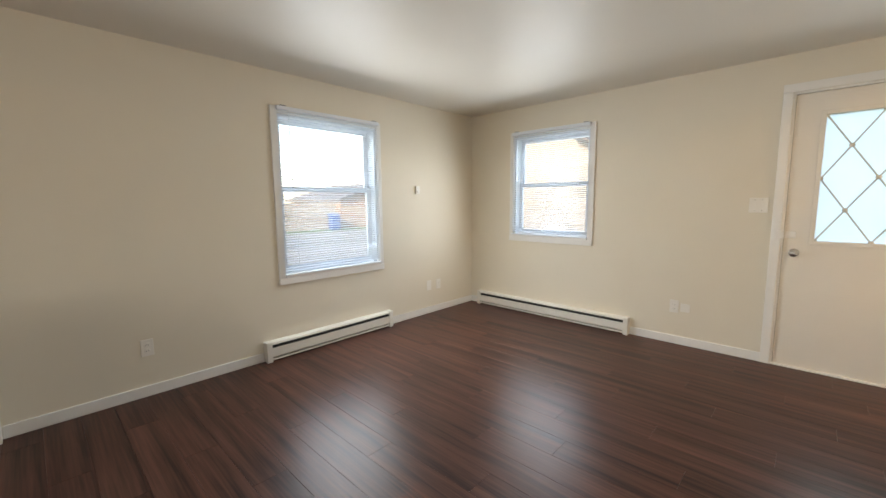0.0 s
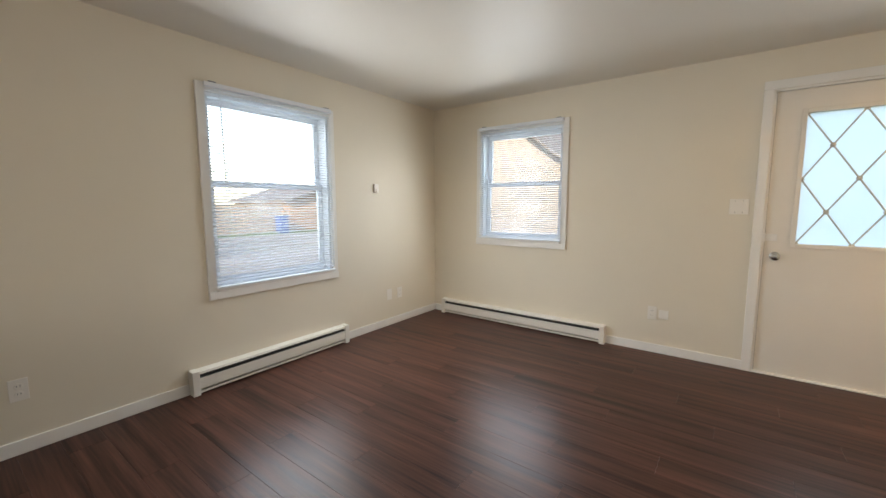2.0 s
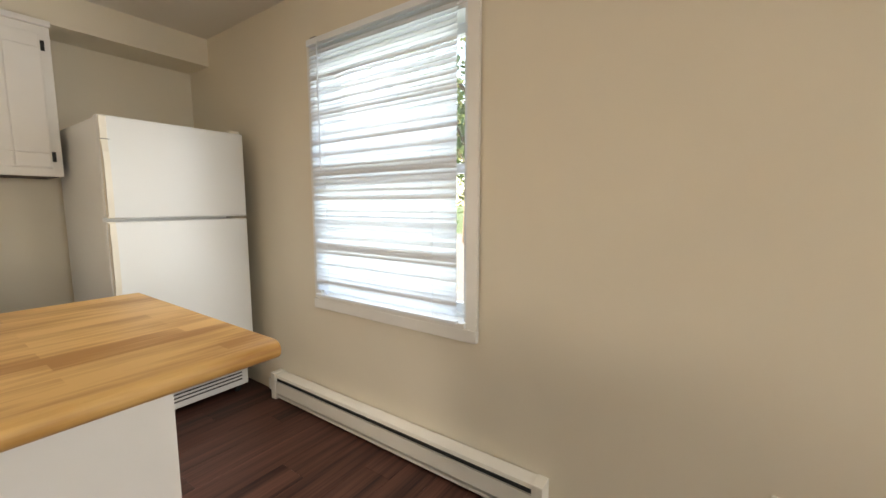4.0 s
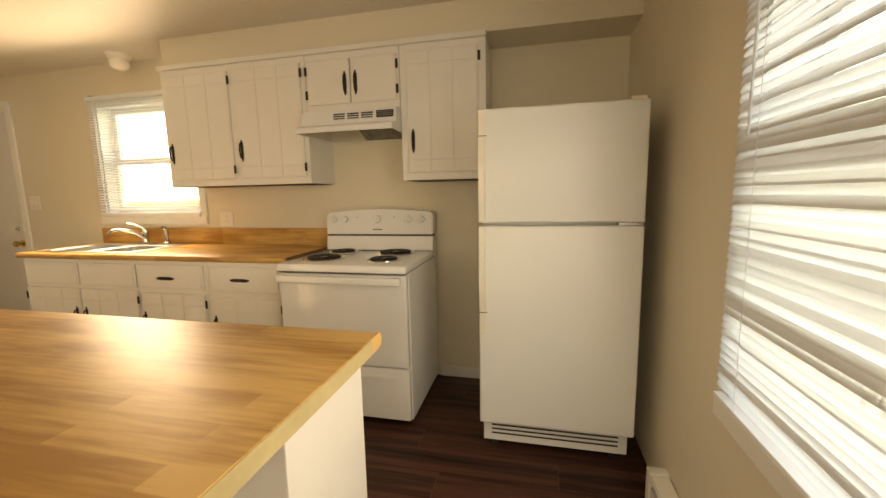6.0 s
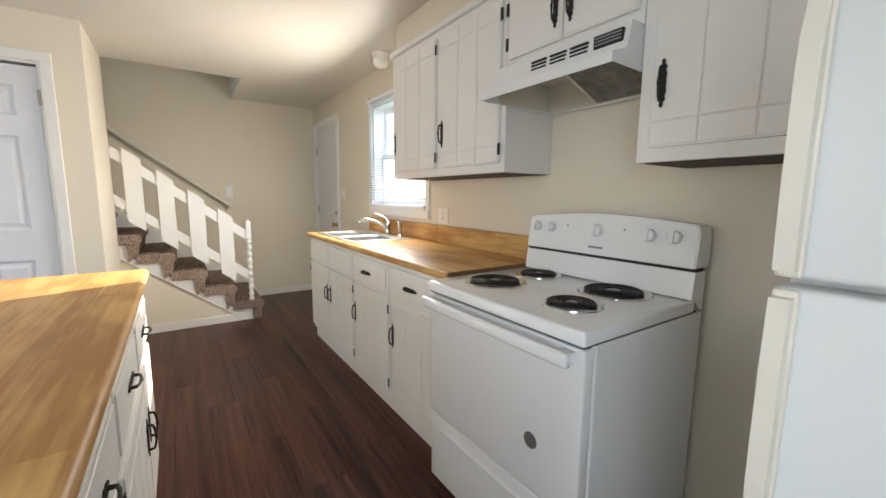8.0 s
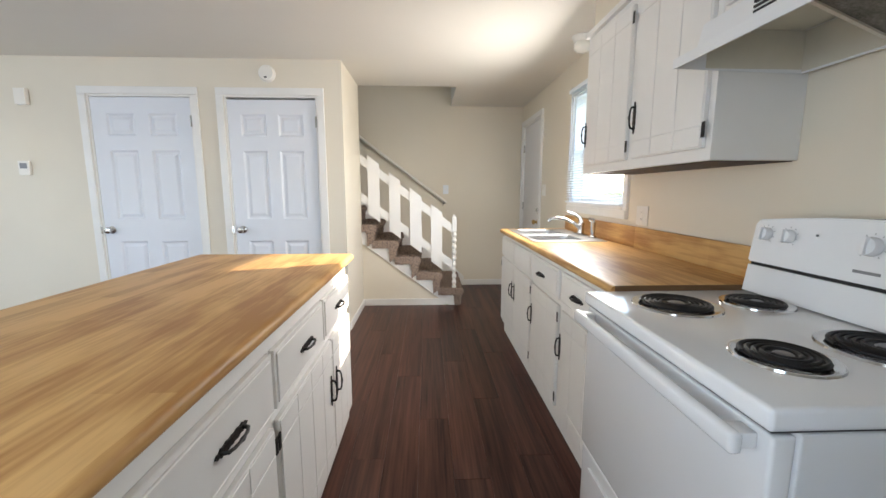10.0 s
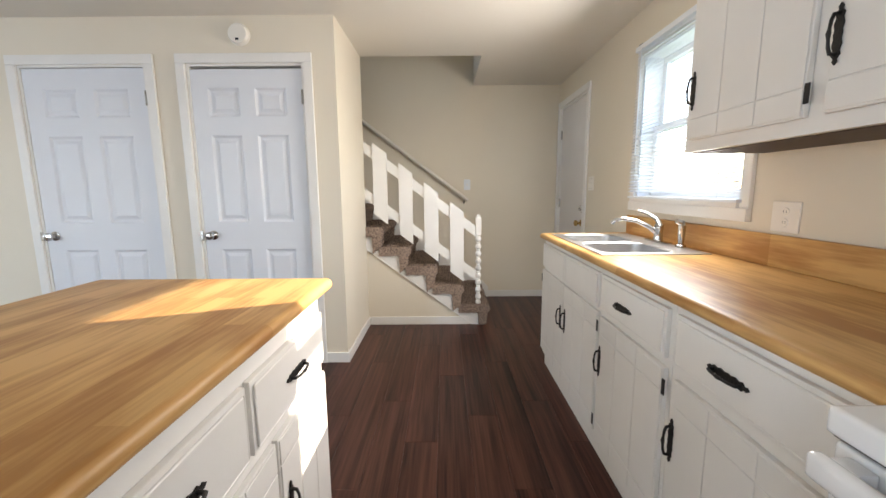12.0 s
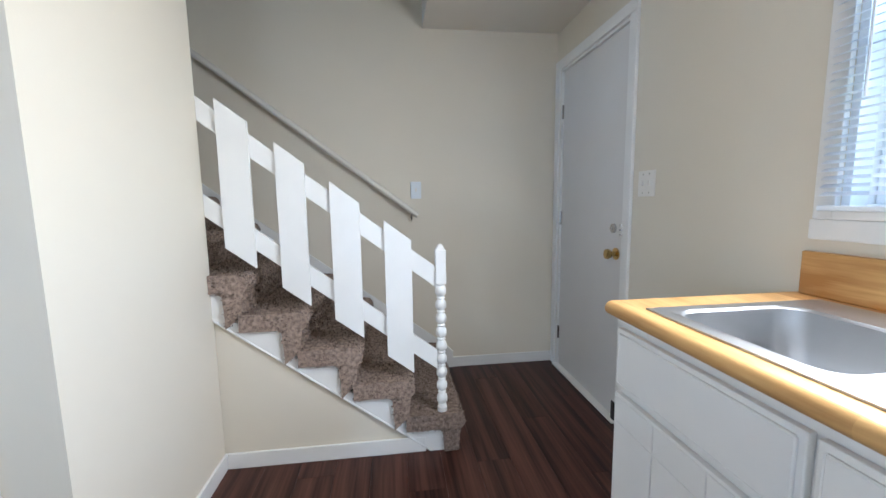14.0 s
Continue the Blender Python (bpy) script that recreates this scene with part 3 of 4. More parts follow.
# ---- baseboard heaters ----
def heater(side, a0, w, label):
    t = thing("baseboard_heater", place_wall(side, a0), label, "heater", "baseboard heaters")
    d, h = 0.066, 0.166
    part("back_plate", boxm(0.02, w - 0.02, -0.006, -0.0005, 0.004, h - 0.012), HEAT, t)
    part("hood", prism(bmesh.new(), [(-0.0062, h), (-d, h - 0.006), (-d - 0.004, h - 0.022), (-d, h - 0.022), (-d, h - 0.010), (-0.0062, h - 0.004)], "x", 0.02, w - 0.02), HEAT, t)
    # plain black bar set in the recess so that the slot reads dark
    part("outlet_slot", boxm(0.03, w - 0.03, -d + 0.008, -0.012, h - 0.055, h - 0.035), DARK, t, "plain black bar that darkens the slot")
    part("front_panel", prism(bmesh.new(), [(-d - 0.004, h - 0.050), (-d - 0.004, 0.045), (-d + 0.004, 0.038), (-d + 0.004, h - 0.055), (-d + 0.010, h - 0.062), (-d + 0.014, h - 0.052)], "x", 0.022, w - 0.022), HEAT, t)
    part("bottom_lip", boxm(0.022, w - 0.022, -d + 0.002, -0.0065, 0.012, 0.026, bev=0.002), HEAT, t)
    for x0 in (0.0, w - 0.045):
        part("end_cap", boxm(x0, x0 + 0.045, -d - 0.008, -0.0005, 0.0, h + 0.002, bev=0.004), HEAT, t)


heater("n", -2.70, 1.31, "cream enamelled baseboard heater under the window")
heater("n", -5.92, 1.78, "long cream enamelled baseboard heater near the refrigerator")
heater("e", -0.15, 1.835, "cream enamelled baseboard heater below the small window")


# ---- plates on the walls ----
def plate(name, side, a, z, w, h, kind, label):
    t = thing(name, place_wall(side, a) @ Matrix.Translation((0, 0, z)), label, name.split("_")[-1], "wall plates")
    part("cover", boxm(-w / 2, w / 2, -0.007, -0.0005, -h / 2, h / 2, bev=0.003), PLATE, t)
    n = max(1, round(w / 0.05)) if "switch" in kind else 1
    for i in range(n):
        x = (i - (n - 1) / 2) * 0.046
        if "switch" in kind:
            part("toggle", boxm(x - 0.005, x + 0.005, -0.017, -0.0071, -0.010, 0.012, bev=0.002), PLATE, t)
            for s in (-1, 1):
                part("screw", lathe(bmesh.new(), [(0.0035, 0), (0.003, 0.0015)], pose(x, -0.007, s * h * 0.36, 90), 8), NICKEL, t)
        if "outlet" in kind:
            for s in (-1, 1):
                r = part("socket", lathe(bmesh.new(), [(0.0165, 0), (0.0155, 0.002)], pose(x, -0.0071, s * 0.020, 90), 14), PLATE, t)
                for dx in (-0.006, 0.006):
                    part("slot", boxm(x + dx - 0.001, x + dx + 0.001, -0.0096, -0.0092, s * 0.020 - 0.004, s * 0.020 + 0.005), DARK, r)
    return t


plate("wall_outlet", "n", -3.459, 0.336, 0.072, 0.115, "outlet", "cream duplex outlet between the windows")
plate("wall_outlet", "n", -0.789, 0.329, 0.070, 0.115, "blank", "cream blank wall plate near the corner")
plate("wall_outlet", "n", -0.633, 0.325, 0.070, 0.115, "outlet", "cream duplex outlet near the corner")
plate("wall_outlet", "e", -2.351, 0.343, 0.070, 0.115, "outlet", "cream duplex outlet beside the entry door")
plug = plate("wall_plate", "e", -2.437, 0.339, 0.072, 0.075, "blank", "small white plastic box beside an outlet")
plate("light_switch", "e", -2.885, 1.247, 0.118, 0.115, "switch", "cream double light switch beside the entry door")
plate("wall_outlet", "s", -1.88, 0.36, 0.070, 0.115, "outlet", "cream duplex outlet low on the wall")
plate("light_switch", "w", -4.790, 1.275, 0.118, 0.118, "switch", "white double light switch beside the back door")
plate("wall_outlet", "w", -2.835, 1.122, 0.120, 0.112, "outlet", "cream double wall plate above the countertop")
t = thing("light_switch", Matrix.Translation((-5.895, YB, 1.285)) @ pose(0, 0, 0, 0, 0, 180), "white light switch above the stair handrail", "switch", "wall plates")
part("cover", boxm(-0.036, 0.036, -0.009, -0.0005, -0.058, 0.058, bev=0.003), VINYL, t)
part("toggle", boxm(-0.005, 0.005, -0.018, -0.0071, -0.01, 0.012, bev=0.002), PLATE, t)
t = thing("thermostat", place_wall("n", -0.957) @ Matrix.Translation((0, 0, 1.425)), "small beige wall thermostat", "thermostat")
part("case", boxm(-0.028, 0.028, -0.020, -0.0005, -0.042, 0.042, bev=0.005), PLATE, t)
part("dial", lathe(bmesh.new(), [(0.016, 0), (0.014, 0.008)], pose(0, -0.020, -0.016, 90), 16), PLATE, t)
t = thing("thermostat", place_wall("s", -2.31) @ Matrix.Translation((0, 0, 1.451)), "beige thermostat with a dark window", "thermostat")
part("case", boxm(-0.045, 0.045, -0.026, -0.0005, -0.058, 0.058, bev=0.006), PLATE, t)
part("dial_window", boxm(-0.028, 0.028, -0.0285, -0.0262, -0.004, 0.04), INK, t)
t = thing("door_chime", place_wall("s", -2.37) @ Matrix.Translation((0, 0, 2.02)), "small white door chime box", "chime")
part("case", boxm(-0.045, 0.045, -0.04, -0.0005, -0.065, 0.065, bev=0.008), PLATE, t)
t = thing("smoke_alarm", place_wall("s", -4.335) @ Matrix.Translation((0, 0, 2.222)), "round white smoke alarm above the closet door", "smoke alarm")
part("base", lathe(bmesh.new(), [(0.068, 0.0005), (0.068, 0.012)], pose(0, 0, 0, 90), 32), PLATE, t)
part("cover", lathe(bmesh.new(), [(0.064, 0.0121), (0.064, 0.026), (0.056, 0.036), (0.02, 0.040)], pose(0, 0, 0, 90), 32), PLATE, t, smooth=True)
part("test_button", boxm(-0.012, 0.008, -0.043, -0.0385, -0.042, -0.030), DARK, t)
t = thing("ceiling_light", (-6.755, -3.505, ZC), "small round white ceiling lamp holder with a milky bulb cover", "ceiling light")
part("collar", lathe(bmesh.new(), [(0.078, -0.0005), (0.080, -0.010), (0.070, -0.020), (0.066, -0.034), (0.060, -0.040)], O, 28), TRIM, t, smooth=True)
part("dome", lathe(bmesh.new(), [(0.058, -0.0405), (0.064, -0.058), (0.060, -0.085), (0.040, -0.104), (0.008, -0.110)], O, 28), DOME, t, smooth=True)


# ---- cabinets ----
def pull(parent, m):
    """Black iron pull: a scalloped back plate along local z and a bowed grip in front (local -y)."""
    out = [(0.000, 0.070), (0.006, 0.062), (0.004, 0.055), (0.011, 0.047), (0.008, 0.036), (0.012, 0.024), (0.009, 0.010), (0.011, 0.0)]
    half = out + [(x, -z) for x, z in out[-2::-1]]
    poly = half + [(-x, z) for x, z in half[-2:0:-1]]
    bm = prism(bmesh.new(), poly, "y", -0.004, -0.0005)
    for v in bm.verts:
        v.co = m @ v.co
    p = part("pull", bm, IRON, parent, "black wrought-iron pull")
    g = tube(bmesh.new(), [m @ Vector(q) for q in ((0, -0.004, 0.046), (0, -0.017, 0.044), (0, -0.022, 0.030), (0, -0.024, 0.012), (0, -0.025, 0.0), (0, -0.024, -0.012), (0, -0.022, -0.030), (0, -0.017, -0.044), (0, -0.004, -0.046))],
             [0.005, 0.0045, 0.004, 0.0035, 0.0055, 0.0035, 0.004, 0.0045, 0.005], 8)
    part("grip", g, IRON, p, smooth=True)


def board_door(parent, y0, y1, z0, z1, cols, side, hinge_side="", pull_at=None, bars=0.075, flat=False):
    """A front in the local frame: x along the face, z up, -y outward. Raised boards with grooves between."""
    d = part("drawer_front" if flat else "door", boxm(y0, y1, -0.016, -0.0005, z0, z1, bev=0.003), CAB, parent)
    if not flat:
        g = 0.0018
        xs = [y0 + 0.004 + (y1 - y0 - 0.008) * i / cols for i in range(cols + 1)]
        zs = [z0 + 0.004, z0 + bars, z1 - bars, z1 - 0.004] if bars else [z0 + 0.004, z1 - 0.004]
        for a, b in zip(xs, xs[1:]):
            for c, e in zip(zs, zs[1:]):
                part("board", boxm(a + g, b - g, -0.0196, -0.0162, c + g, e - g, bev=0.0015, seg=1), CAB, d)
    else:
        part("board", boxm(y0 + 0.012, y1 - 0.012, -0.0205, -0.0162, z0 + 0.012, z1 - 0.012, bev=0.004, seg=1), CAB, d)
    if hinge_side:
        x = y0 - 0.006 if hinge_side == "l" else y1 + 0.006
        for z in (z0 + 0.06, z1 - 0.06):
            part("hinge", boxm(x - 0.008, x + 0.008, -0.006 - 0.014, -0.0005 - 0.016, z - 0.026, z + 0.026, bev=0.002), IRON, d, "black iron hinge")
    if pull_at:
        px, pz, turn = pull_at
        pull(d, Matrix.Translation((px, -0.0206, pz)) @ pose(0, 0, 0, 0, turn, 0))
    return d


def cabinet(name, m, w, d, z0, z1, label, group):
    t = thing(name, m, label, "cabinet", group)
    part("body", boxm(0.0008, w - 0.0008, 0.0, d, z0, z1, bev=0.002), CAB, t)
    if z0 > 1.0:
        # dark brown sheet just below the white body of a wall cabinet
        part("bottom_panel", boxm(0.018, w - 0.018, 0.020, d - 0.002, z0 - 0.003, z0 - 0.0003), UNDER, t, "thin dark brown underside sheet")
    return t


def west(x, y):
    return Matrix.Translation((x, y, 0)) @ pose(0, 0, 0, 0, 0, 90)


UX, UD = -6.595, 0.3045
c = cabinet("wall_cabinet", west(UX, -2.985), 1.078, UD, 1.366, 2.13, "white painted two-door wall cabinet with grooved boards", "kitchen wall cabinets")
board_door(c, 0.040, 0.530, 1.408, 2.090, 3, 1, "r", (0.062, 1.585, 0))
board_door(c, 0.585, 1.050, 1.408, 2.090, 3, 1, "r", (0.605, 1.585, 0))
c = cabinet("wall_cabinet", west(UX, -1.906), 0.607, UD, 1.785, 2.13, "white painted short wall cabinet above the range hood", "kitchen wall cabinets")
board_door(c, 0.020, 0.300, 1.832, 2.090, 1, 1, "l", (0.272, 1.945, 0), bars=0)
board_door(c, 0.308, 0.590, 1.832, 2.090, 1, 1, "r", (0.340, 1.945, 0), bars=0)
c = cabinet("wall_cabinet", west(UX, -1.298), 0.500, UD, 1.366, 2.13, "white painted single-door wall cabinet beside the hood", "kitchen wall cabinets")
board_door(c, 0.043, 0.458, 1.408, 2.090, 3, 1, "r", (0.078, 1.590, 0))
solid("cabinet_trim", boxm(-6.60, -6.575, -2.995, -0.795, 2.1305, 2.160, bev=0.004), CAB, "white painted trim strip above the wall cabinets", "trim")

BX, BD = -6.335, 0.56
def base_unit(y, w, label, top=0.893):
    c = cabinet("base_cabinet", west(BX, y), w, BD, 0.09, top, label, "kitchen base cabinets")
    part("toe_kick", boxm(0.002, w - 0.002, 0.018, 0.033, 0.0, 0.0895), CAB, c)
    return c


c = base_unit(-4.052, 0.992, "white painted sink base cabinet with two grooved doors", 0.76)
part("front_rail", boxm(0.0008, 0.9912, 0.0, 0.012, 0.7602, 0.893), CAB, c)
part("side_panel", boxm(0.0008, 0.016, 0.0122, BD, 0.7602, 0.893), CAB, c)
board_door(c, 0.012, 0.498, 0.710, 0.868, 1, 1, flat=True)
board_door(c, 0.510, 0.985, 0.710, 0.868, 1, 1, flat=True)
board_door(c, 0.012, 0.494, 0.125, 0.690, 3, 1, "l", (0.455, 0.495, 0))
board_door(c, 0.502, 0.985, 0.125, 0.690, 3, 1, "r", (0.540, 0.495, 0))
c = base_unit(-3.0595, 0.542, "white painted base cabinet with drawer and grooved door")
board_door(c, 0.014, 0.520, 0.710, 0.868, 1, 1, flat=True, pull_at=(0.24, 0.782, 90))
board_door(c, 0.022, 0.525, 0.125, 0.682, 3, 1, "r", (0.050, 0.487, 0))
c = base_unit(-2.5170, 0.585, "white painted base cabinet with drawer, next to the range")
board_door(c, 0.024, 0.525, 0.710, 0.868, 1, 1, flat=True, pull_at=(0.25, 0.785, 90))
board_door(c, 0.036, 0.520, 0.125, 0.672, 3, 1, "r", (0.055, 0.487, 0))


def worktop(bm, x0, x1, y0, y1, z0, z1, nose):
    """A slab with a rounded nose on the long sides named in nose."""
    r = (z1 - z0) / 2
    pts = []
    if "e" in nose:
        pts += [(x1 - r + r * math.cos(a), (z0 + z1) / 2 + r * math.sin(a)) for a in np.linspace(-math.pi / 2, math.pi / 2, 9)]
    else:
        pts += [(x1, z0), (x1, z1)]
    if "w" in nose:
        pts += [(x0 + r - r * math.cos(a), (z0 + z1) / 2 + r * math.sin(a)) for a in np.linspace(math.pi / 2, -math.pi / 2, 9)]
    else:
        pts += [(x0, z1), (x0, z0)]
    return prism(bm, [(float(a), float(b)) for a, b in pts], "y", y0, y1)


# worktop with a cut-out for the sink, built of strips butted together
SX0, SX1, SY0, SY1 = -6.800, -6.365, -3.96, -3.15
ct = thing("countertop", (0, 0, 0), "butcher-block laminate countertop with a rounded front edge", "countertop")
bm = worktop(bmesh.new(), SX1, -6.300, -4.075, -1.935, 0.894, 0.932, "e")
box(bm, XW + 0.002, SX1, -4.075, SY0, 0.894, 0.932)
box(bm, XW + 0.002, SX1, SY1, -1.935, 0.894, 0.932)
box(bm, XW + 0.002, SX0, SY0, SY1, 0.894, 0.932)
part("top", bm, BUTCHER, ct, smooth=True)
part("backsplash", boxm(XW + 0.001, XW + 0.021, -4.06, -1.935, 0.9325, 1.055, bev=0.004), BUTCHER, ct)
# thin dark brown strip at the countertop's end next to the range
part("metal_edge", boxm(-6.86, -6.315, -1.9349, -1.9325, 0.905, 0.9316), material("brown_edge", (0.16, 0.085, 0.035), 0.5), ct)

# sink
sk = thing("kitchen_sink", (0, 0, 0), "double-bowl stainless steel sink set in the countertop", "sink")
bm = bmesh.new()
zd = 0.9325
bowls = ((-6.715, -6.385, -3.935, -3.575), (-6.715, -6.385, -3.535, -3.175))
X0, X1, Y0, Y1 = -6.845, -6.352, -3.975, -3.135
for b in ((bowls[0][1], X1, Y0, Y1), (X0, bowls[0][0], Y0, Y1), (bowls[0][0], bowls[0][1], Y0, bowls[0][2]), (bowls[0][0], bowls[0][1], bowls[0][3], bowls[1][2]), (bowls[0][0], bowls[0][1], bowls[1][3], Y1)):
    box(bm, *b, zd, zd + 0.004)
part("deck", bm, STEEL, sk)
for x0, x1, y0, y1 in bowls:
    bm = bmesh.new()
    def loop(i, z, r, n=5):
        pts = []
        for cx, cy, a0 in ((x1 - i - r, y1 - i - r, 0), (x0 + i + r, y1 - i - r, 90), (x0 + i + r, y0 + i + r, 180), (x1 - i - r, y0 + i + r, 270)):
            pts += [bm.verts.new((cx + r * math.cos(radians(a0 + 90 * k / n)), cy + r * math.sin(radians(a0 + 90 * k / n)), z)) for k in range(n + 1)]
        return pts
    rings = [loop(-0.006, zd + 0.0042, 0.010), loop(0.0, zd + 0.006, 0.05), loop(0.006, zd, 0.055), loop(0.012, zd - 0.12, 0.055), loop(0.022, zd - 0.145, 0.05), loop(0.05, zd - 0.155, 0.04)]
    for a, b in zip(rings, rings[1:]):
        for k in range(len(a)):
            bm.faces.new((a[k], a[(k + 1) % len(a)], b[(k + 1) % len(a)], b[k]))
    bm.faces.new(rings[-1])
    bmesh.ops.recalc_face_normals(bm, faces=bm.faces)
    for f in bm.faces:
        f.normal_flip()
    bw_ = part("bowl", bm, STEEL, sk, smooth=True)
    part("drain", lathe(bmesh.new(), [(0.042, 0), (0.040, 0.004), (0.02, 0.002)], Matrix.Translation(((x0 + x1) / 2, (y0 + y1) / 2, zd - 0.1548)), 20), CHROME, bw_)
FX, FY, FZ = -6.822, -3.545, zd + 0.0045
t = thing("faucet", (FX, FY, FZ), "chrome single-lever kitchen faucet", "faucet")
part("base_plate", boxm(-0.026, 0.026, -0.10, 0.10, 0.0, 0.010, bev=0.004), CHROME, t, smooth=True)
part("body", lathe(bmesh.new(), [(0.026, 0.0101), (0.024, 0.02), (0.022, 0.065), (0.025, 0.075), (0.023, 0.095), (0.010, 0.108)], O, 20), CHROME, t, smooth=True)
part("spout", tube(bmesh.new(), [(0.005, 0, 0.045), (0.05, -0.012, 0.085), (0.11, -0.030, 0.115), (0.17, -0.048, 0.125), (0.215, -0.062, 0.118), (0.232, -0.067, 0.098)], [0.014, 0.013, 0.0125, 0.012, 0.012, 0.012], 12), CHROME, t, smooth=True)
part("lever", tube(bmesh.new(), [(0.0, 0, 0.10), (0.010, -0.012, 0.128), (0.050, -0.042, 0.158), (0.085, -0.065, 0.168)], [0.015, 0.012, 0.009, 0.007], 10), CHROME, t, smooth=True)
t = thing("side_sprayer", (FX - 0.01, FY + 0.195, FZ), "chrome pull-out sprayer beside the faucet", "sprayer")
part("escutcheon", lathe(bmesh.new(), [(0.026, 0), (0.024, 0.008), (0.016, 0.014)], O, 18), CHROME, t, smooth=True)
part("wand", tube(bmesh.new(), [(0, 0, 0.0141), (0, 0, 0.06), (0, 0, 0.10), (0.006, 0, 0.122), (0.030, 0, 0.130)], [0.013, 0.017, 0.018, 0.017, 0.013], 12), CHROME, t, smooth=True)

# ---- island ----
IX0, IX1, IY0, IY1 = -5.250, -4.420, -2.725, -0.922
isl = thing("kitchen_island", (0, 0, 0), "white painted kitchen island with drawers and grooved doors", "island")
part("body", boxm(-5.205, -4.885, -2.685, -0.965, 0.0, 0.8865, bev=0.003), CAB, isl)
east = Matrix.Translation((-5.2052, -0.965, 0)) @ pose(0, 0, 0, 0, 0, -90)
fronts = part("face_frame", boxm(-5.2095, -5.2052, -2.683, -0.967, 0.06, 0.880), CAB, isl)
def island_front(u0, u1, z0, z1, cols, flat=False, pull_at=None, hinge_side=""):
    d = board_door(isl, u0, u1, z0, z1, cols, 1, hinge_side, pull_at, flat=flat)
    for o in (d, *d.children_recursive):
        o.data.transform(Matrix.Translation((-5.2096, -0.965, 0)) @ pose(0, 0, 0, 0, 0, -90))


island_front(0.03, 0.672, 0.652, 0.825, 1, True, (0.43, 0.736, 90))
island_front(0.69, 1.190, 0.652, 0.825, 1, True, (0.96, 0.736, 90))
island_front(1.208, 1.700, 0.652, 0.825, 1, True, (1.45, 0.736, 90))
island_front(0.03, 0.660, 0.085, 0.615, 4, False, (0.09, 0.40, 0), "r")
island_front(0.695, 1.305, 0.085, 0.615, 4, False, (1.262, 0.40, 0), "l")
island_front(1.316, 1.700, 0.085, 0.615, 3, False, (1.360, 0.40, 0))
it = thing("island_countertop", (0, 0, 0), "butcher-block laminate island top overhanging one side", "countertop")
bm = worktop(bmesh.new(), IX0, IX1, IY0, IY1, 0.887, 0.927, "ew")
part("slab", bm, BUTCHER, it, smooth=True)
part("end_cap", boxm(IX0 + 0.065, IX1 - 0.02, IY1 + 0.0003, IY1 + 0.0022, 0.888, 0.9245), material("particle_board_end", (0.50, 0.40, 0.22), 0.7, vary=0.12, scale=50), it, "raw yellowish end band")

# ---- range ----
RY0, RY1 = -1.927, -1.172
rg = thing("electric_range", (0, 0, 0), "white electric coil-burner range with a tall control panel", "stove")
part("body", boxm(-6.86, -6.262, RY0, RY1, 0.035, 0.868, bev=0.004), ENAMELS, rg)
for x in (-6.80, -6.32):
    for y in (RY0 + 0.04, RY1 - 0.04):
        part("foot", lathe(bmesh.new(), [(0.018, 0), (0.018, 0.01), (0.010, 0.035)], Matrix.Translation((x, y, 0)), 10), DARK, rg)
bm = boxm(-6.80, -6.205, RY0 - 0.002, RY1 + 0.002, 0.872, 0.915, bev=0.010, seg=3)
top = part("cooktop", bm, ENAMEL, rg, smooth=True)
part("cooktop_gap", boxm(-6.83, -6.215, RY0 + 0.006, RY1 - 0.006, 0.8682, 0.8718), DARK, rg)
bm = prism(bmesh.new(), [(-6.86, 0.87), (-6.788, 0.916), (-6.772, 0.918), (-6.785, 1.010), (-6.86, 1.010)], "y", RY0, RY1)
part("riser", bm, ENAMEL, rg)
part("riser_slot", boxm(-6.85, -6.793, RY0 + 0.003, RY1 - 0.003, 1.0102, 1.0218), DARK, rg)
poly = [(RY0, 1.022), (RY1, 1.022), (RY1, 1.150)] + [(RY1 - 0.012 - (RY1 - RY0 - 0.024) * i / 12, 1.168 + 0.022 * math.sin(math.pi * i / 12)) for i in range(13)] + [(RY0, 1.150)]
bm = prism(bmesh.new(), poly, "x", -6.885, -6.800)
for v in bm.verts:
    if v.co.x > -6.82:
        v.co.x += 0.022 * (1.19 - v.co.z) / 0.17
bmesh.ops.bevel(bm, geom=list(bm.edges), offset=0.005, segments=2, affect="EDGES")
panel = part("control_panel", bm, ENAMEL, rg, smooth=True)
for y, r in ((-1.868, 0.021), (-1.786, 0.021), (-1.553, 0.025), (-1.335, 0.023), (-1.246, 0.023)):
    mk = Matrix.Translation((-6.788, y, 1.122)) @ pose(0, 0, 0, 0, 82, 0)
    k = part("knob", lathe(bmesh.new(), [(r, 0), (r, 0.010), (r * 0.86, 0.020), (r * 0.3, 0.022)], mk, 20), ENAMEL, panel, smooth=True)
    bm = boxm(-r * 0.95, r * 0.95, -0.005, 0.005, 0.018, 0.030, bev=0.002)
    bmesh.ops.transform(bm, matrix=mk, verts=bm.verts)
    part("pointer", bm, ENAMEL, k)
    bm = bmesh.new()
    for a in range(-140, 141, 35):
        ca, sa = math.cos(radians(a)), math.sin(radians(a))
        p, q = Vector((-(r + 0.006) * ca, (r + 0.006) * sa, 0.0018)), Vector((-(r + 0.010) * ca, (r + 0.010) * sa, 0.0018))
        tube(bm, [mk @ p, mk @ q], 0.0008, 4)
    part("dial_marks", bm, INK, panel)
part("maker_mark", boxm(-6.7815, -6.780, -1.585, -1.520, 1.050, 1.058), INK, panel)
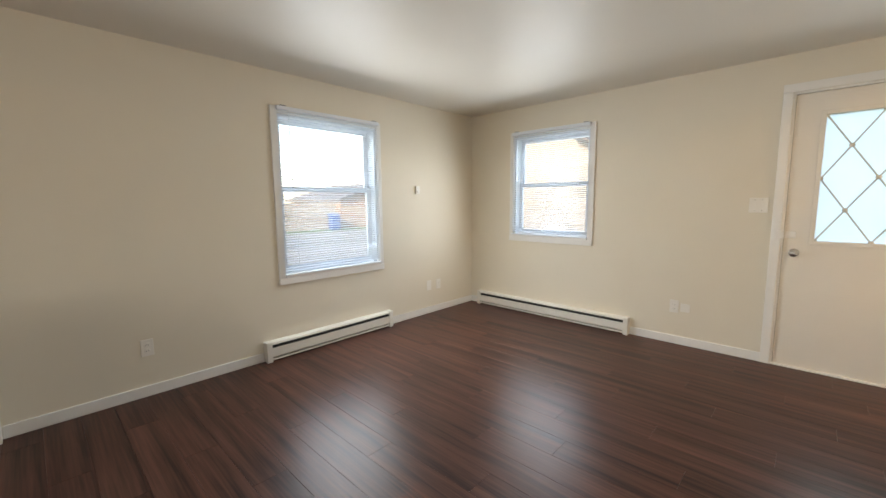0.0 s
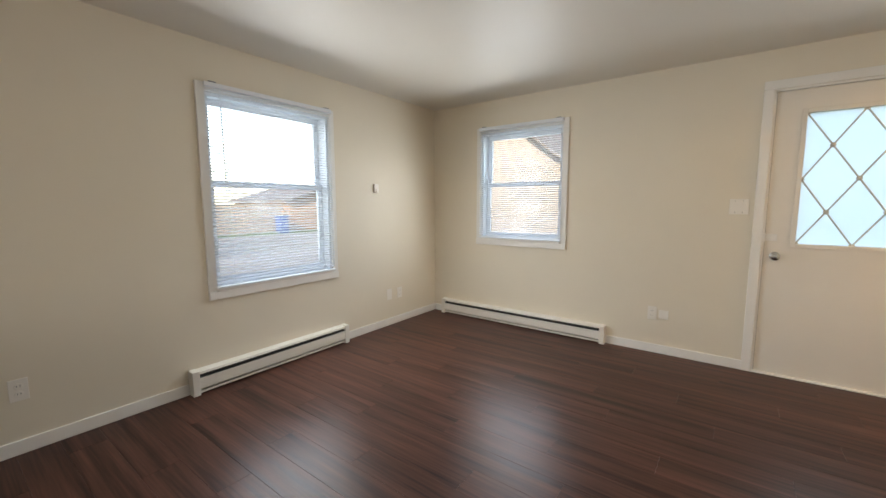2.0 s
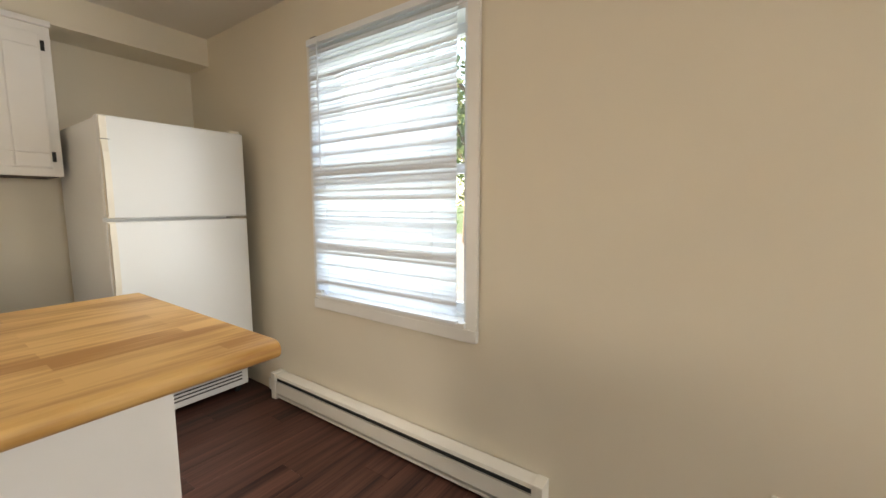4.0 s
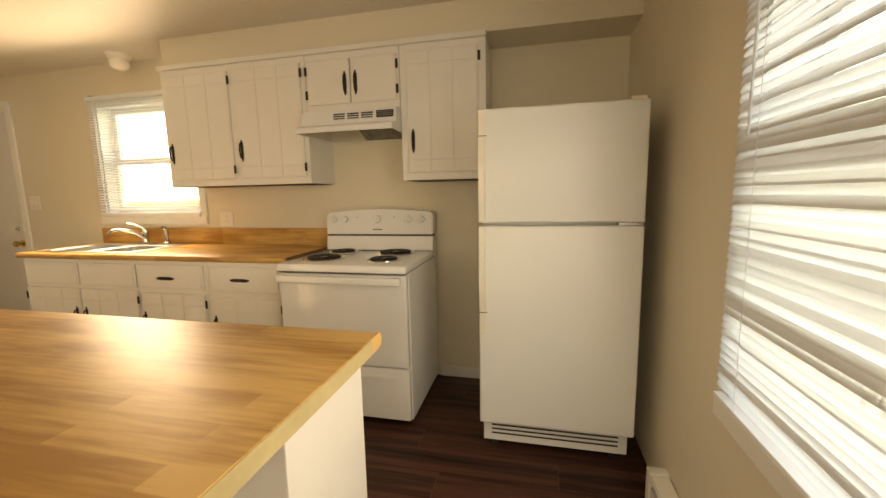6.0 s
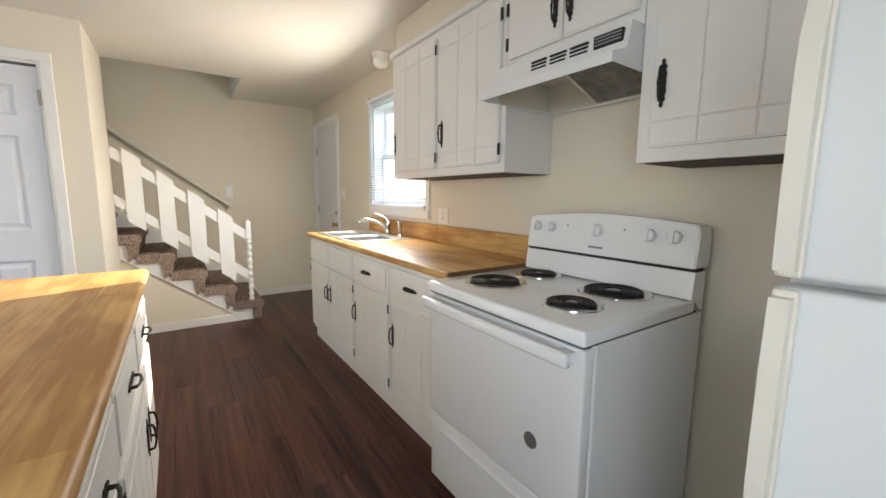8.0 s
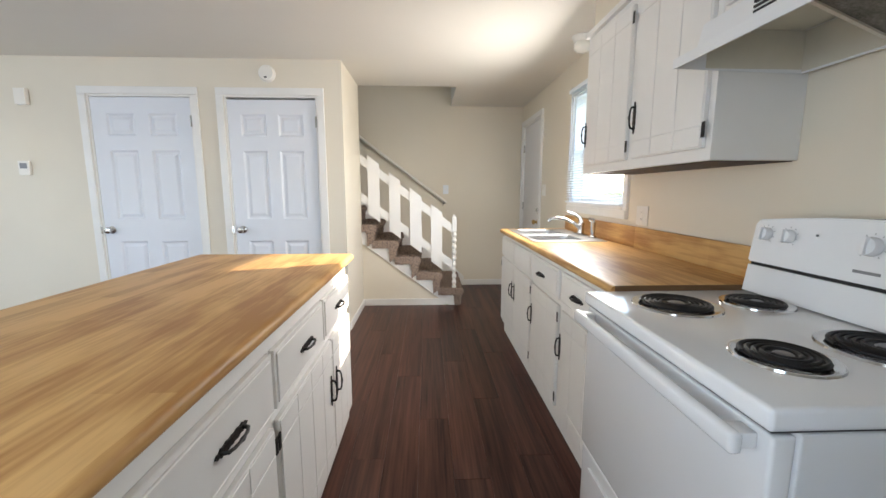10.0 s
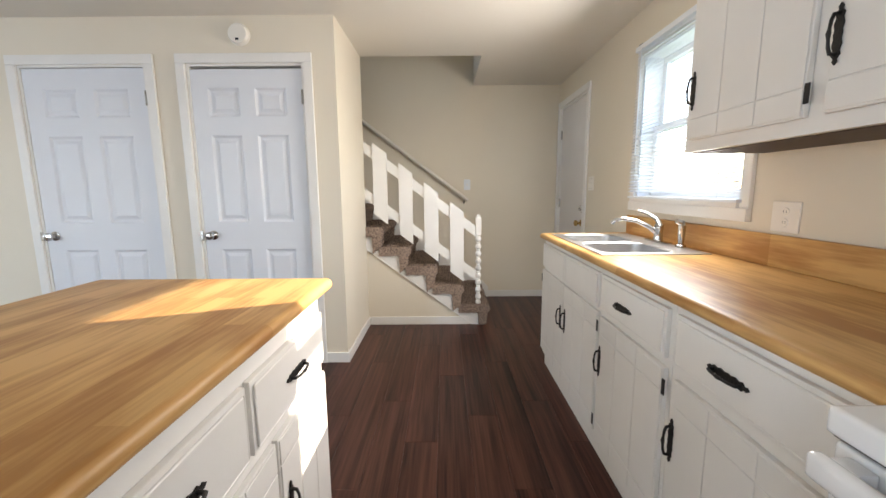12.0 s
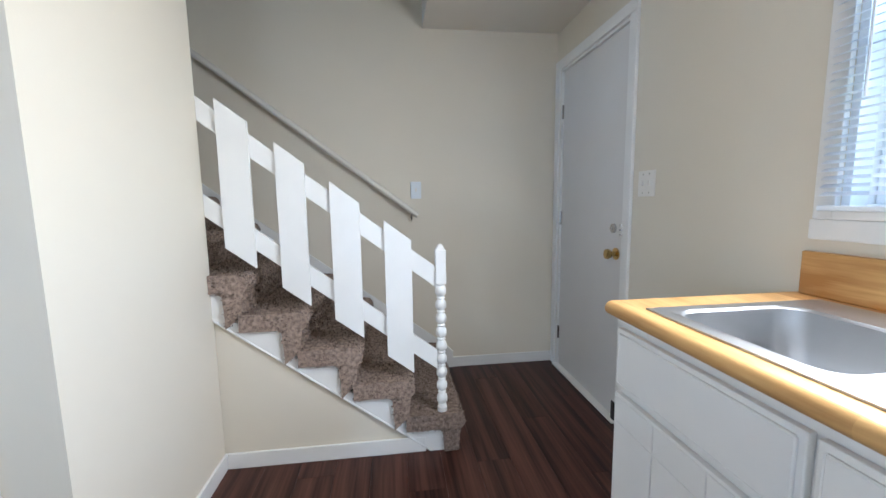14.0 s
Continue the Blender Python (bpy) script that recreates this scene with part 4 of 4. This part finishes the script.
for y in (-1.70, -1.435):
    part("indicator_light", lathe(bmesh.new(), [(0.004, 0), (0.003, 0.003)], Matrix.Translation((-6.790, y, 1.135)) @ pose(0, 0, 0, 0, 90, 0), 8), INK, panel)
for x, y, r in ((-6.415, -1.745, 0.102), (-6.675, -1.752, 0.080), (-6.400, -1.362, 0.080), (-6.665, -1.385, 0.104)):
    pan = part("drip_pan", lathe(bmesh.new(), [(r * 0.35, 0.0003), (r * 0.98, 0.0006), (r * 1.12, 0.0055), (r * 1.20, 0.0052), (r * 1.22, 0.0002)], Matrix.Translation((x, y, 0.915)), 36), CHROME, top, "chrome drip pan", smooth=True)
    n = 5 if r > 0.09 else 4
    pts = [(x + (r * 0.30 + r * 0.68 * i / (n * 24)) * math.cos(2 * math.pi * i / 24), y + (r * 0.30 + r * 0.68 * i / (n * 24)) * math.sin(2 * math.pi * i / 24), 0.9235) for i in range(n * 24)]
    part("burner_coil", tube(bmesh.new(), pts, 0.0048, 6), COIL, pan, "black spiral heating coil", smooth=True)
    part("coil_support", lathe(bmesh.new(), [(r * 0.96, 0.0062), (r * 0.96, 0.0066), (r * 0.25, 0.0066)], Matrix.Translation((x, y, 0.915)), 24), COIL, pan)
    part("coil_centre", lathe(bmesh.new(), [(r * 0.24, 0.008), (r * 0.20, 0.011), (r * 0.06, 0.012)], Matrix.Translation((x, y, 0.915)), 16), BADGE, pan, smooth=True)
door = part("oven_door", boxm(-6.2615, -6.218, RY0 + 0.004, RY1 - 0.004, 0.352, 0.862, bev=0.008, seg=3), ENAMEL, rg, smooth=True)
bm = boxm(-6.185, -6.160, RY0 + 0.02, RY1 - 0.02, 0.818, 0.858, bev=0.010, seg=3)
for y in (RY0 + 0.03, RY1 - 0.07):
    box(bm, -6.217, -6.184, y, y + 0.04, 0.823, 0.853, bev=0.005)
part("handle", bm, ENAMEL, door, "white oven door handle", smooth=True)
part("badge", lathe(bmesh.new(), [(0.026, 0), (0.025, 0.002), (0.01, 0.0022)], Matrix.Translation((-6.2178, -1.350, 0.519)) @ pose(0, 0, 0, 0, 90, 0), 24), BADGE, door, "round grey energy badge")
dr = part("storage_drawer", boxm(-6.2615, -6.224, RY0 + 0.004, RY1 - 0.004, 0.045, 0.342, bev=0.008, seg=3), ENAMEL, rg, smooth=True)
poly = [(RY0 + 0.08, 0.292)] + [(RY0 + 0.08 + (RY1 - RY0 - 0.16) * i / 12, 0.285 - 0.030 * math.sin(math.pi * i / 12)) for i in range(1, 12)] + [(RY1 - 0.08, 0.292)]
part("finger_pull", prism(bmesh.new(), poly, "x", -6.2238, -6.214), ENAMEL, dr)

# ---- range hood ----
HY0, HY1 = -1.903, -1.301
hd = thing("range_hood", (0, 0, 0), "white range hood with slotted vents and a greasy filter", "range hood")
bm = prism(bmesh.new(), [(-6.875, 1.7845), (-6.530, 1.7845), (-6.510, 1.70), (-6.440, 1.678), (-6.440, 1.648), (-6.445, 1.648), (-6.447, 1.672), (-6.518, 1.695), (-6.536, 1.776), (-6.866, 1.776), (-6.866, 1.640), (-6.875, 1.640)], "y", HY0, HY1)
part("shell", bm, ENAMELS, hd)
for y0, y1 in ((HY0, HY0 + 0.004), (HY1 - 0.004, HY1)):
    part("side_skirt", prism(bmesh.new(), [(-6.8655, 1.640), (-6.448, 1.650), (-6.448, 1.6715), (-6.519, 1.6945), (-6.537, 1.7755), (-6.8655, 1.7755)], "y", y0, y1), ENAMELS, hd)
part("lining", boxm(-6.860, -6.54, HY0 + 0.005, HY1 - 0.005, 1.7700, 1.7750), HOODIN, hd)
part("back_lining", boxm(-6.8655, -6.8630, HY0 + 0.006, HY1 - 0.006, 1.645, 1.7695), HOODIN, hd)
part("side_lining", boxm(-6.8625, -6.545, HY0 + 0.0045, HY0 + 0.0065, 1.652, 1.7695), HOODIN, hd)
part("front_lining", prism(bmesh.new(), [(-6.5385, 1.7695), (-6.5205, 1.698), (-6.5235, 1.698), (-6.5415, 1.7695)], "y", HY0 + 0.007, HY1 - 0.007), HOODIN, hd)
for i in range(3):
    for j in range(3):
        y = -1.690 + 0.088 * i
        part("vent_slot", boxm(-6.5285, -6.515, y, y + 0.07, 1.728 + 0.013 * j, 1.734 + 0.013 * j), DARK, hd)
ctrl = part("switch_panel", boxm(-6.5285, -6.513, -1.420, -1.318, 1.725, 1.765, bev=0.002), DARK, hd, "black switch panel")
for z in (1.736, 1.746, 1.756):
    part("ridge", boxm(-6.5129, -6.511, -1.415, -1.323, z - 0.002, z + 0.002), INK, ctrl)
bm = prism(bmesh.new(), [(-6.855, 1.648), (-6.590, 1.752), (-6.594, 1.764), (-6.859, 1.660)], "y", -1.63, HY1 - 0.03)
flt = part("filter", bm, MESHF, hd, "grey metal mesh grease filter")
for b in ((-1.642, -1.6305), (HY1 - 0.0295, HY1 - 0.018)):
    bm = prism(bmesh.new(), [(-6.853, 1.643), (-6.586, 1.748), (-6.593, 1.768), (-6.861, 1.664)], "y", *b)
    part("filter_frame", bm, HOODIN, flt)
part("lamp_lens", lathe(bmesh.new(), [(0.035, 0), (0.03, -0.012), (0.012, -0.018)], Matrix.Translation((-6.62, -1.74, 1.7698)), 16), DOME, hd, smooth=True)

# ---- refrigerator ----
QY0, QY1 = -0.775, -0.085
fg = thing("refrigerator", (0, 0, 0), "white top-freezer refrigerator with yellowed handles", "refrigerator")
part("body", boxm(-6.82, -6.135, QY0 + 0.004, QY1 - 0.004, 0.18, 1.632, bev=0.006), FRIDGE, fg)
for x in (-6.75, -6.20):
    for y in (QY0 + 0.06, QY1 - 0.06):
        part("foot", lathe(bmesh.new(), [(0.02, 0), (0.02, 0.03)], Matrix.Translation((x, y, 0)), 10), DARK, fg)
for nm, z0, z1 in (("freezer_door", 1.148, 1.640), ("fridge_door", 0.185, 1.134)):
    d = part(nm, boxm(-6.128, -6.072, QY0, QY1, z0, z1, bev=0.010, seg=3), FRIDGE, fg, smooth=True)
    part("gasket", boxm(-6.1349, -6.1282, QY0 + 0.008, QY1 - 0.008, z0 + 0.008, z1 - 0.008), GASKET, d)
    a, b = (z0 + 0.002, z1 - 0.006) if nm == "freezer_door" else (0.63, z1 - 0.002)
    top_end = nm == "fridge_door"
    bm = boxm(-6.0715, -6.060, QY0 + 0.004, QY0 + 0.034, a, b, bev=0.004)
    lo, hi = (a + 0.01, b - 0.12) if not top_end else (a + 0.12, b - 0.01)
    pts = [(-6.058, lo), (-6.043, lo + (0.0 if not top_end else 0.05)), (-6.038, lo + 0.10), (-6.038, hi - 0.10), (-6.043, hi - (0.05 if not top_end else 0.0)), (-6.058, hi)]
    poly = pts + [(-6.0605, hi), (-6.0605, lo)]
    prism(bm, poly, "y", QY0 + 0.006, QY0 + 0.030)
    part("handle", bm, ALMOND, d, "yellowed plastic handle")
    part("handle_joint", boxm(-6.0598, -6.0585, QY0 + 0.004, QY0 + 0.040, (b - 0.110) if not top_end else a + 0.105, (b - 0.107) if not top_end else a + 0.108), DARK, d)
part("base_frame", boxm(-6.80, -6.1905, QY0 + 0.012, QY1 - 0.012, 0.03, 0.1798), FRIDGE, fg)
part("hinge_cover", boxm(-6.15, -6.09, QY1 - 0.07, QY1 - 0.01, 1.6402, 1.656, bev=0.004), ALMOND, fg)
part("mid_hinge", boxm(-6.125, -6.075, QY1 - 0.10, QY1 - 0.004, 1.1355, 1.1465), NICKEL, fg)
gr = part("toe_grille", boxm(-6.190, -6.150, QY0 + 0.01, QY1 - 0.01, 0.050, 0.178, bev=0.003), FRIDGE, fg)
for i in range(3):
    part("grille_slot", boxm(-6.1499, -6.1485, QY0 + 0.05, QY1 - 0.05, 0.085 + 0.022 * i, 0.093 + 0.022 * i), DARK, gr)

# ---- stairs ----
NS, RUN, RISE, SX, SZ = 13, 0.238, 0.177, -6.035, 0.195
st = thing("staircase", (0, 0, 0), "staircase covered in brown shag carpet with white skirts", "stairs")


def shag(bm, rng, amount, tufts):
    """Uneven pile on the skin of a carpeted step, with short yarn ends standing out of it."""
    bmesh.ops.subdivide_edges(bm, edges=[e for e in bm.edges if e.calc_length() > 0.1], cuts=9, use_grid_fill=True)
    for v in bm.verts:
        n = noise.noise_vector(v.co * 22) * amount + noise.noise_vector(v.co * 70) * amount * 0.6
        v.co += Vector((n.x, n.y * 0.5, n.z))
    bm.normal_update()
    faces = [f for f in bm.faces if f.calc_area() > 1e-6]
    spots = rng.choices(faces, weights=[f.calc_area() for f in faces], k=tufts)
    grown = []
    for f in spots:
        vs = [v.co for v in f.verts]
        a, b = rng.random(), rng.random()
        p = vs[0].lerp(vs[1], a).lerp(vs[-1].lerp(vs[-2], a), b)
        lean = Vector((rng.gauss(0, 0.5), rng.gauss(0, 0.5), rng.gauss(0, 0.5)))
        grown.append((p, (f.normal + lean).normalized() * rng.uniform(0.005, 0.011), lean.cross(f.normal).normalized() * rng.uniform(0.0016, 0.003)))
    for p, up, side in grown:
        bm.faces.new([bm.verts.new(q) for q in (p - side, p + side, p + side * 0.6 + up, p - side * 0.6 + up)])


pile_rng = random.Random(5)
for k in range(NS):
    x, z = SX + RUN * k, SZ + RISE * k
    lowz = z - RISE - (0.0 if k else 0.018)
    cx, cz, r = x + 0.024, z - 0.042, 0.042
    nose = [(cx + r * math.cos(a), cz + r * math.sin(a)) for a in np.linspace(math.pi * 1.35, math.pi * 0.5, 8)]
    poly = [(x + 0.016, max(lowz, 0.004))] + [(float(a), float(b)) for a, b in nose] + [(x + RUN + 0.030, z), (x + RUN + 0.030, z - 0.078), (x + 0.110, z - 0.078), (x + 0.090, z - 0.092), (x + 0.084, max(lowz - 0.06, 0.004))]
    bm = prism(bmesh.new(), poly, "y", YB + 0.016, YA + 0.030)
    if k < 6:
        bmesh.ops.triangulate(bm, faces=[f for f in bm.faces if len(f.verts) > 4])
        shag(bm, pile_rng, 0.0040, 5000)
    part("carpet_step", bm, CARPET, st, smooth=k >= 6)
saw = [(SX + 0.012, 0.0), (-5.885, 0.0), (SX + RUN * NS + 0.045, (SX + RUN * NS + 0.045 + 5.885) * 0.742)]
for k in reversed(range(NS)):
    x, z = SX + RUN * k, SZ + RISE * k
    saw += [(x + RUN + 0.045, z - 0.04), (x + (0.045 if k else 0.012), z - 0.04)]
bm = prism(bmesh.new(), saw, "y", YA - 0.004, YA + 0.010)
bmesh.ops.triangulate(bm, faces=[f for f in bm.faces if len(f.verts) > 4])
part("skirt", bm, TRIM, st, "white painted stair skirt")
part("skirt_moulding", tube(bmesh.new(), [(-5.885, YA + 0.010, 0.004), (-4.945, YA + 0.010, 0.700)], 0.005, 6), TRIM, st)
part("side_panel", prism(bmesh.new(), [(-5.890, 0.0), (-4.86, 0.0), (-4.86, 0.762)], "y", YA - 0.012, YA - 0.0045), WALL, st, "cream painted panel under the stairs")
part("wall_skirt", prism(bmesh.new(), [(-6.14, 0.0), (-5.90, 0.0), (-2.9, 2.24), (-2.9, 2.55), (-6.08, 0.18), (-6.14, 0.12)], "y", YB + 0.0005, YB + 0.015), TRIM, st)
rl = thing("stair_railing", (0, 0, 0), "white painted plank railing with a turned post", "railing")
SL = 0.757


def slanted(x0, x1, za, zb, y0, y1):
    """A board between x0 and x1 whose ends follow the slope of the stairs; za, zb at x0."""
    return prism(bmesh.new(), [(x0, za), (x1, za + SL * (x1 - x0)), (x1, zb + SL * (x1 - x0)), (x0, zb)], "y", y0, y1)


for za, zb in ((0.808, 0.905), (0.412, 0.505)):
    part("rail", slanted(-5.925, -4.942, za, zb, YA - 0.012, YA + 0.004), TRIM, rl)
for x0, x1, za, zb in ((-5.141, -5.020, 0.930, 1.548), (-5.361, -5.244, 0.752, 1.376), (-5.587, -5.463, 0.591, 1.205), (-5.812, -5.692, 0.408, 1.034)):
    part("board", slanted(x0, x1, za, zb, YA + 0.0042, YA + 0.020), TRIM, rl)
prof, z = [(0.024, 0.0), (0.024, 0.02)], 0.02
for i in range(9):
    prof += [(0.014, z + 0.005), (0.021, z + 0.011), (0.014, z + 0.018), (0.025, z + 0.030), (0.026, z + 0.045), (0.024, z + 0.058)]
    z += 0.066
prof += [(0.017, z + 0.006), (0.024, z + 0.012)]
post = part("post", lathe(bmesh.new(), prof, Matrix.Translation((-5.945, YA - 0.004, SZ + 0.004)), 16), TRIM, rl, "white turned wooden post", smooth=True)
zt = SZ + 0.004 + z + 0.0122
bm = bmesh.new()
box(bm, -5.969, -5.921, YA - 0.028, YA + 0.020, zt, 0.985, bev=0.004)
part("post_top", bm, TRIM, post)
part("post_tip", prism(bmesh.new(), [(-5.967, 0.9852), (-5.923, 0.9852), (-5.938, 1.010), (-5.952, 1.010)], "y", YA - 0.024, YA + 0.016), TRIM, post)
hr = thing("handrail", (0, 0, 0), "grey-white round wooden handrail on the stair wall", "handrail")
part("rail", tube(bmesh.new(), [(-5.90, YB + 0.06, 1.115), (-3.2, YB + 0.06, 3.135)], 0.019, 12), CREAM, hr, smooth=True)
for x in (-5.86, -4.5, -3.4):
    z = 1.115 + (x + 5.90) * 0.748 - 0.02
    part("bracket", tube(bmesh.new(), [(x, YB + 0.06, z), (x, YB + 0.05, z - 0.035), (x, YB + 0.004, z - 0.05)], 0.005, 8), NICKEL, hr)

# ---- outdoors ----
solid("ground", boxm(-400, 400, -400, 400, -0.8, -0.45), GRASS, "green lawn", "ground")
solid("driveway", boxm(-40, 30, 3.5, 17.5, -0.449, -0.43), CONC, "pale concrete driveway", "driveway")
solid("street", boxm(4.0, 9.0, -40, 2.999, -0.449, -0.432), CONC, "pale concrete path beside the house", "pavement")
fence = thing("fence", (0, 20.0, -0.45), "weathered wooden picket fence beyond the driveway", "fence")
fm = as_mesh("picket", boxm(-0.062, 0.062, -0.01, 0.01, 0.05, 1.75, bev=0.004, seg=1), FENCEW)
for i in range(100):
    ob = new("picket", fm)
    ob.parent = fence
    ob.matrix_basis = pose(-3.2 + 0.135 * i, random.uniform(-0.01, 0.01), random.uniform(-0.04, 0.02), 0, random.uniform(-0.8, 0.8), 0)
for z in (0.45, 1.4):
    part("fence_rail", boxm(-3.3, 10.3, 0.0205, 0.06, z, z + 0.09), FENCEW, fence)


def house(name, x0, x1, y0, y1, h, ridge, axis, mat, label, openings):
    t = thing(name, (0, 0, 0), label, "house")
    bm = bmesh.new()
    z0 = -0.45
    if axis == "x":
        prism(bm, [(y0, z0), (y1, z0), (y1, h), ((y0 + y1) / 2, ridge), (y0, h)], "x", x0, x1)
    else:
        prism(bm, [(x0, z0), (x1, z0), (x1, h), ((x0 + x1) / 2, ridge), (x0, h)], "y", y0, y1)
    part("wall", bm, mat, t)
    bm = bmesh.new()
    o, th = 0.35, 0.12
    lo, hi = (y0, y1) if axis == "x" else (x0, x1)
    mid, k = (lo + hi) / 2, (ridge - h) / ((hi - lo) / 2)
    for a, s in ((lo, -1), (hi, 1)):
        e = a + s * o
        ez = h - o * k
        poly = [(e, ez + 0.01), (mid, ridge + 0.01), (mid, ridge + th), (e, ez + th)]
        prism(bm, poly, axis, (x0 if axis == "x" else y0) - o, (x1 if axis == "x" else y1) + o)
    part("roof", bm, SHINGLE, t)
    for face, a, b, za, zb in openings:
        if face == "s":
            w = part("window", boxm(a - 0.08, b + 0.08, y0 - 0.05, y0 - 0.001, za - 0.08, zb + 0.08), TRIM, t)
            part("pane", boxm(a, b, y0 - 0.056, y0 - 0.0505, za, zb), DARK, w)
        else:
            w = part("window", boxm(x0 - 0.05, x0 - 0.001, a - 0.08, b + 0.08, za - 0.08, zb + 0.08), TRIM, t)
            part("pane", boxm(x0 - 0.056, x0 - 0.0505, a, b, za, zb), DARK, w)
    return t


house("garage", 10.6, 18.0, 20.0, 27.0, 1.5, 2.6, "y", SIDING, "tan sided garage beyond the driveway", [])
house("house", 10.0, 19.0, 0.9, 9.5, 1.9, 5.2, "x", SIDINGW, "tan neighbouring house with a gabled roof", [("w", 6.4, 7.4, 0.5, 1.7)])
t = thing("recycling_bin", (9.7, 19.3, -0.45), "blue plastic wheeled recycling bin", "bin")
part("body", boxm(-0.28, 0.28, -0.28, 0.28, 0.0, 0.95, bev=0.03), BLUE, t)
part("lid", boxm(-0.31, 0.31, -0.31, 0.31, 0.951, 1.02, bev=0.02), BLUE, t)


def tree(x, y, h, spread, seed, label):
    rng = random.Random(seed)
    t = thing("tree", (x, y, -0.45), label, "tree")
    bm = tube(bmesh.new(), [(0, 0, 0), (0.05, 0.02, h * 0.25), (0.0, 0.1, h * 0.5), (0.1, 0.05, h * 0.8)], [0.22, 0.17, 0.12, 0.04], 9)
    tips = []
    for i in range(9):
        a, z = i * 2.4, h * (0.3 + 0.05 * i)
        p = Vector((math.cos(a) * spread * rng.uniform(0.5, 0.9), math.sin(a) * spread * rng.uniform(0.5, 0.9), z + h * 0.2))
        tube(bm, [(0.03, 0.05, z), p * 0.5 + Vector((0, 0, z * 0.5)), p], [0.07, 0.05, 0.02], 6)
        tips.append(p)
    part("trunk", bm, BARK, t)
    verts, faces = [], []
    for i in range(4200):
        c = rng.choice(tips) * rng.uniform(0.65, 1.1) + Vector((rng.gauss(0, spread * 0.23), rng.gauss(0, spread * 0.23), rng.gauss(0, h * 0.09)))
        q, s, n = Euler((rng.uniform(0, 6), rng.uniform(0, 6), rng.uniform(0, 6))).to_matrix(), rng.uniform(0.06, 0.13), len(verts)
        for u, v in ((-1, 0), (0, -0.5), (1, 0), (0, 0.5)):
            verts.append(c + q @ Vector((u * s, v * s, 0)))
        faces.append((n, n + 1, n + 2, n + 3))
    me = bpy.data.meshes.new("crown")
    me.from_pydata(verts, [], faces)
    me.materials.append(LEAF)
    ob = new("crown", me)
    ob.parent = t
    return t


tree(-9.5, 8.5, 7.0, 2.6, 1, "leafy green tree beyond the kitchen window")
tree(-6.2, 22.5, 7.0, 3.0, 2, "leafy green tree behind the fence")
tree(-12.5, 13.0, 8.5, 3.2, 3, "leafy green tree at the edge of the lawn")
tree(13.5, -3.5, 6.5, 2.2, 4, "leafy green tree beside the neighbouring house")

# ---- floor planks ----
PW, PL, GAP = 0.162, 1.22, 0.0003
lengths = {}


def plank_mesh(ln):
    key = round(ln, 3)
    if key not in lengths:
        w, l, c = PW / 2 - GAP, key / 2 - GAP, 0.0005
        bm = bmesh.new()
        lo = [bm.verts.new((sx * w, sy * l, -0.011)) for sx, sy in ((-1, -1), (1, -1), (1, 1), (-1, 1))]
        mid = [bm.verts.new((sx * w, sy * l, -c)) for sx, sy in ((-1, -1), (1, -1), (1, 1), (-1, 1))]
        hi = [bm.verts.new((sx * (w - c), sy * (l - c), 0)) for sx, sy in ((-1, -1), (1, -1), (1, 1), (-1, 1))]
        for a, b in ((lo, mid), (mid, hi)):
            for i in range(4):
                bm.faces.new((a[i], a[(i + 1) % 4], b[(i + 1) % 4], b[i]))
        bm.faces.new(hi)
        lengths[key] = as_mesh("plank", bm, PLANK)
    return lengths[key]


col, x = 0, XW
while x < 0:
    y, first = 0.0, (0.41, 0.95, 0.2, 0.72, 1.1)[col % 5]
    while y > YB + 0.01:
        ln = min(first if y == 0.0 else PL, y - YB)
        ob = new("plank", plank_mesh(ln))
        ob.parent = floor_ob
        ob.matrix_basis = Matrix.Translation((x + PW / 2, y - ln / 2, 0))
        y -= ln
    col, x = col + 1, x + PW
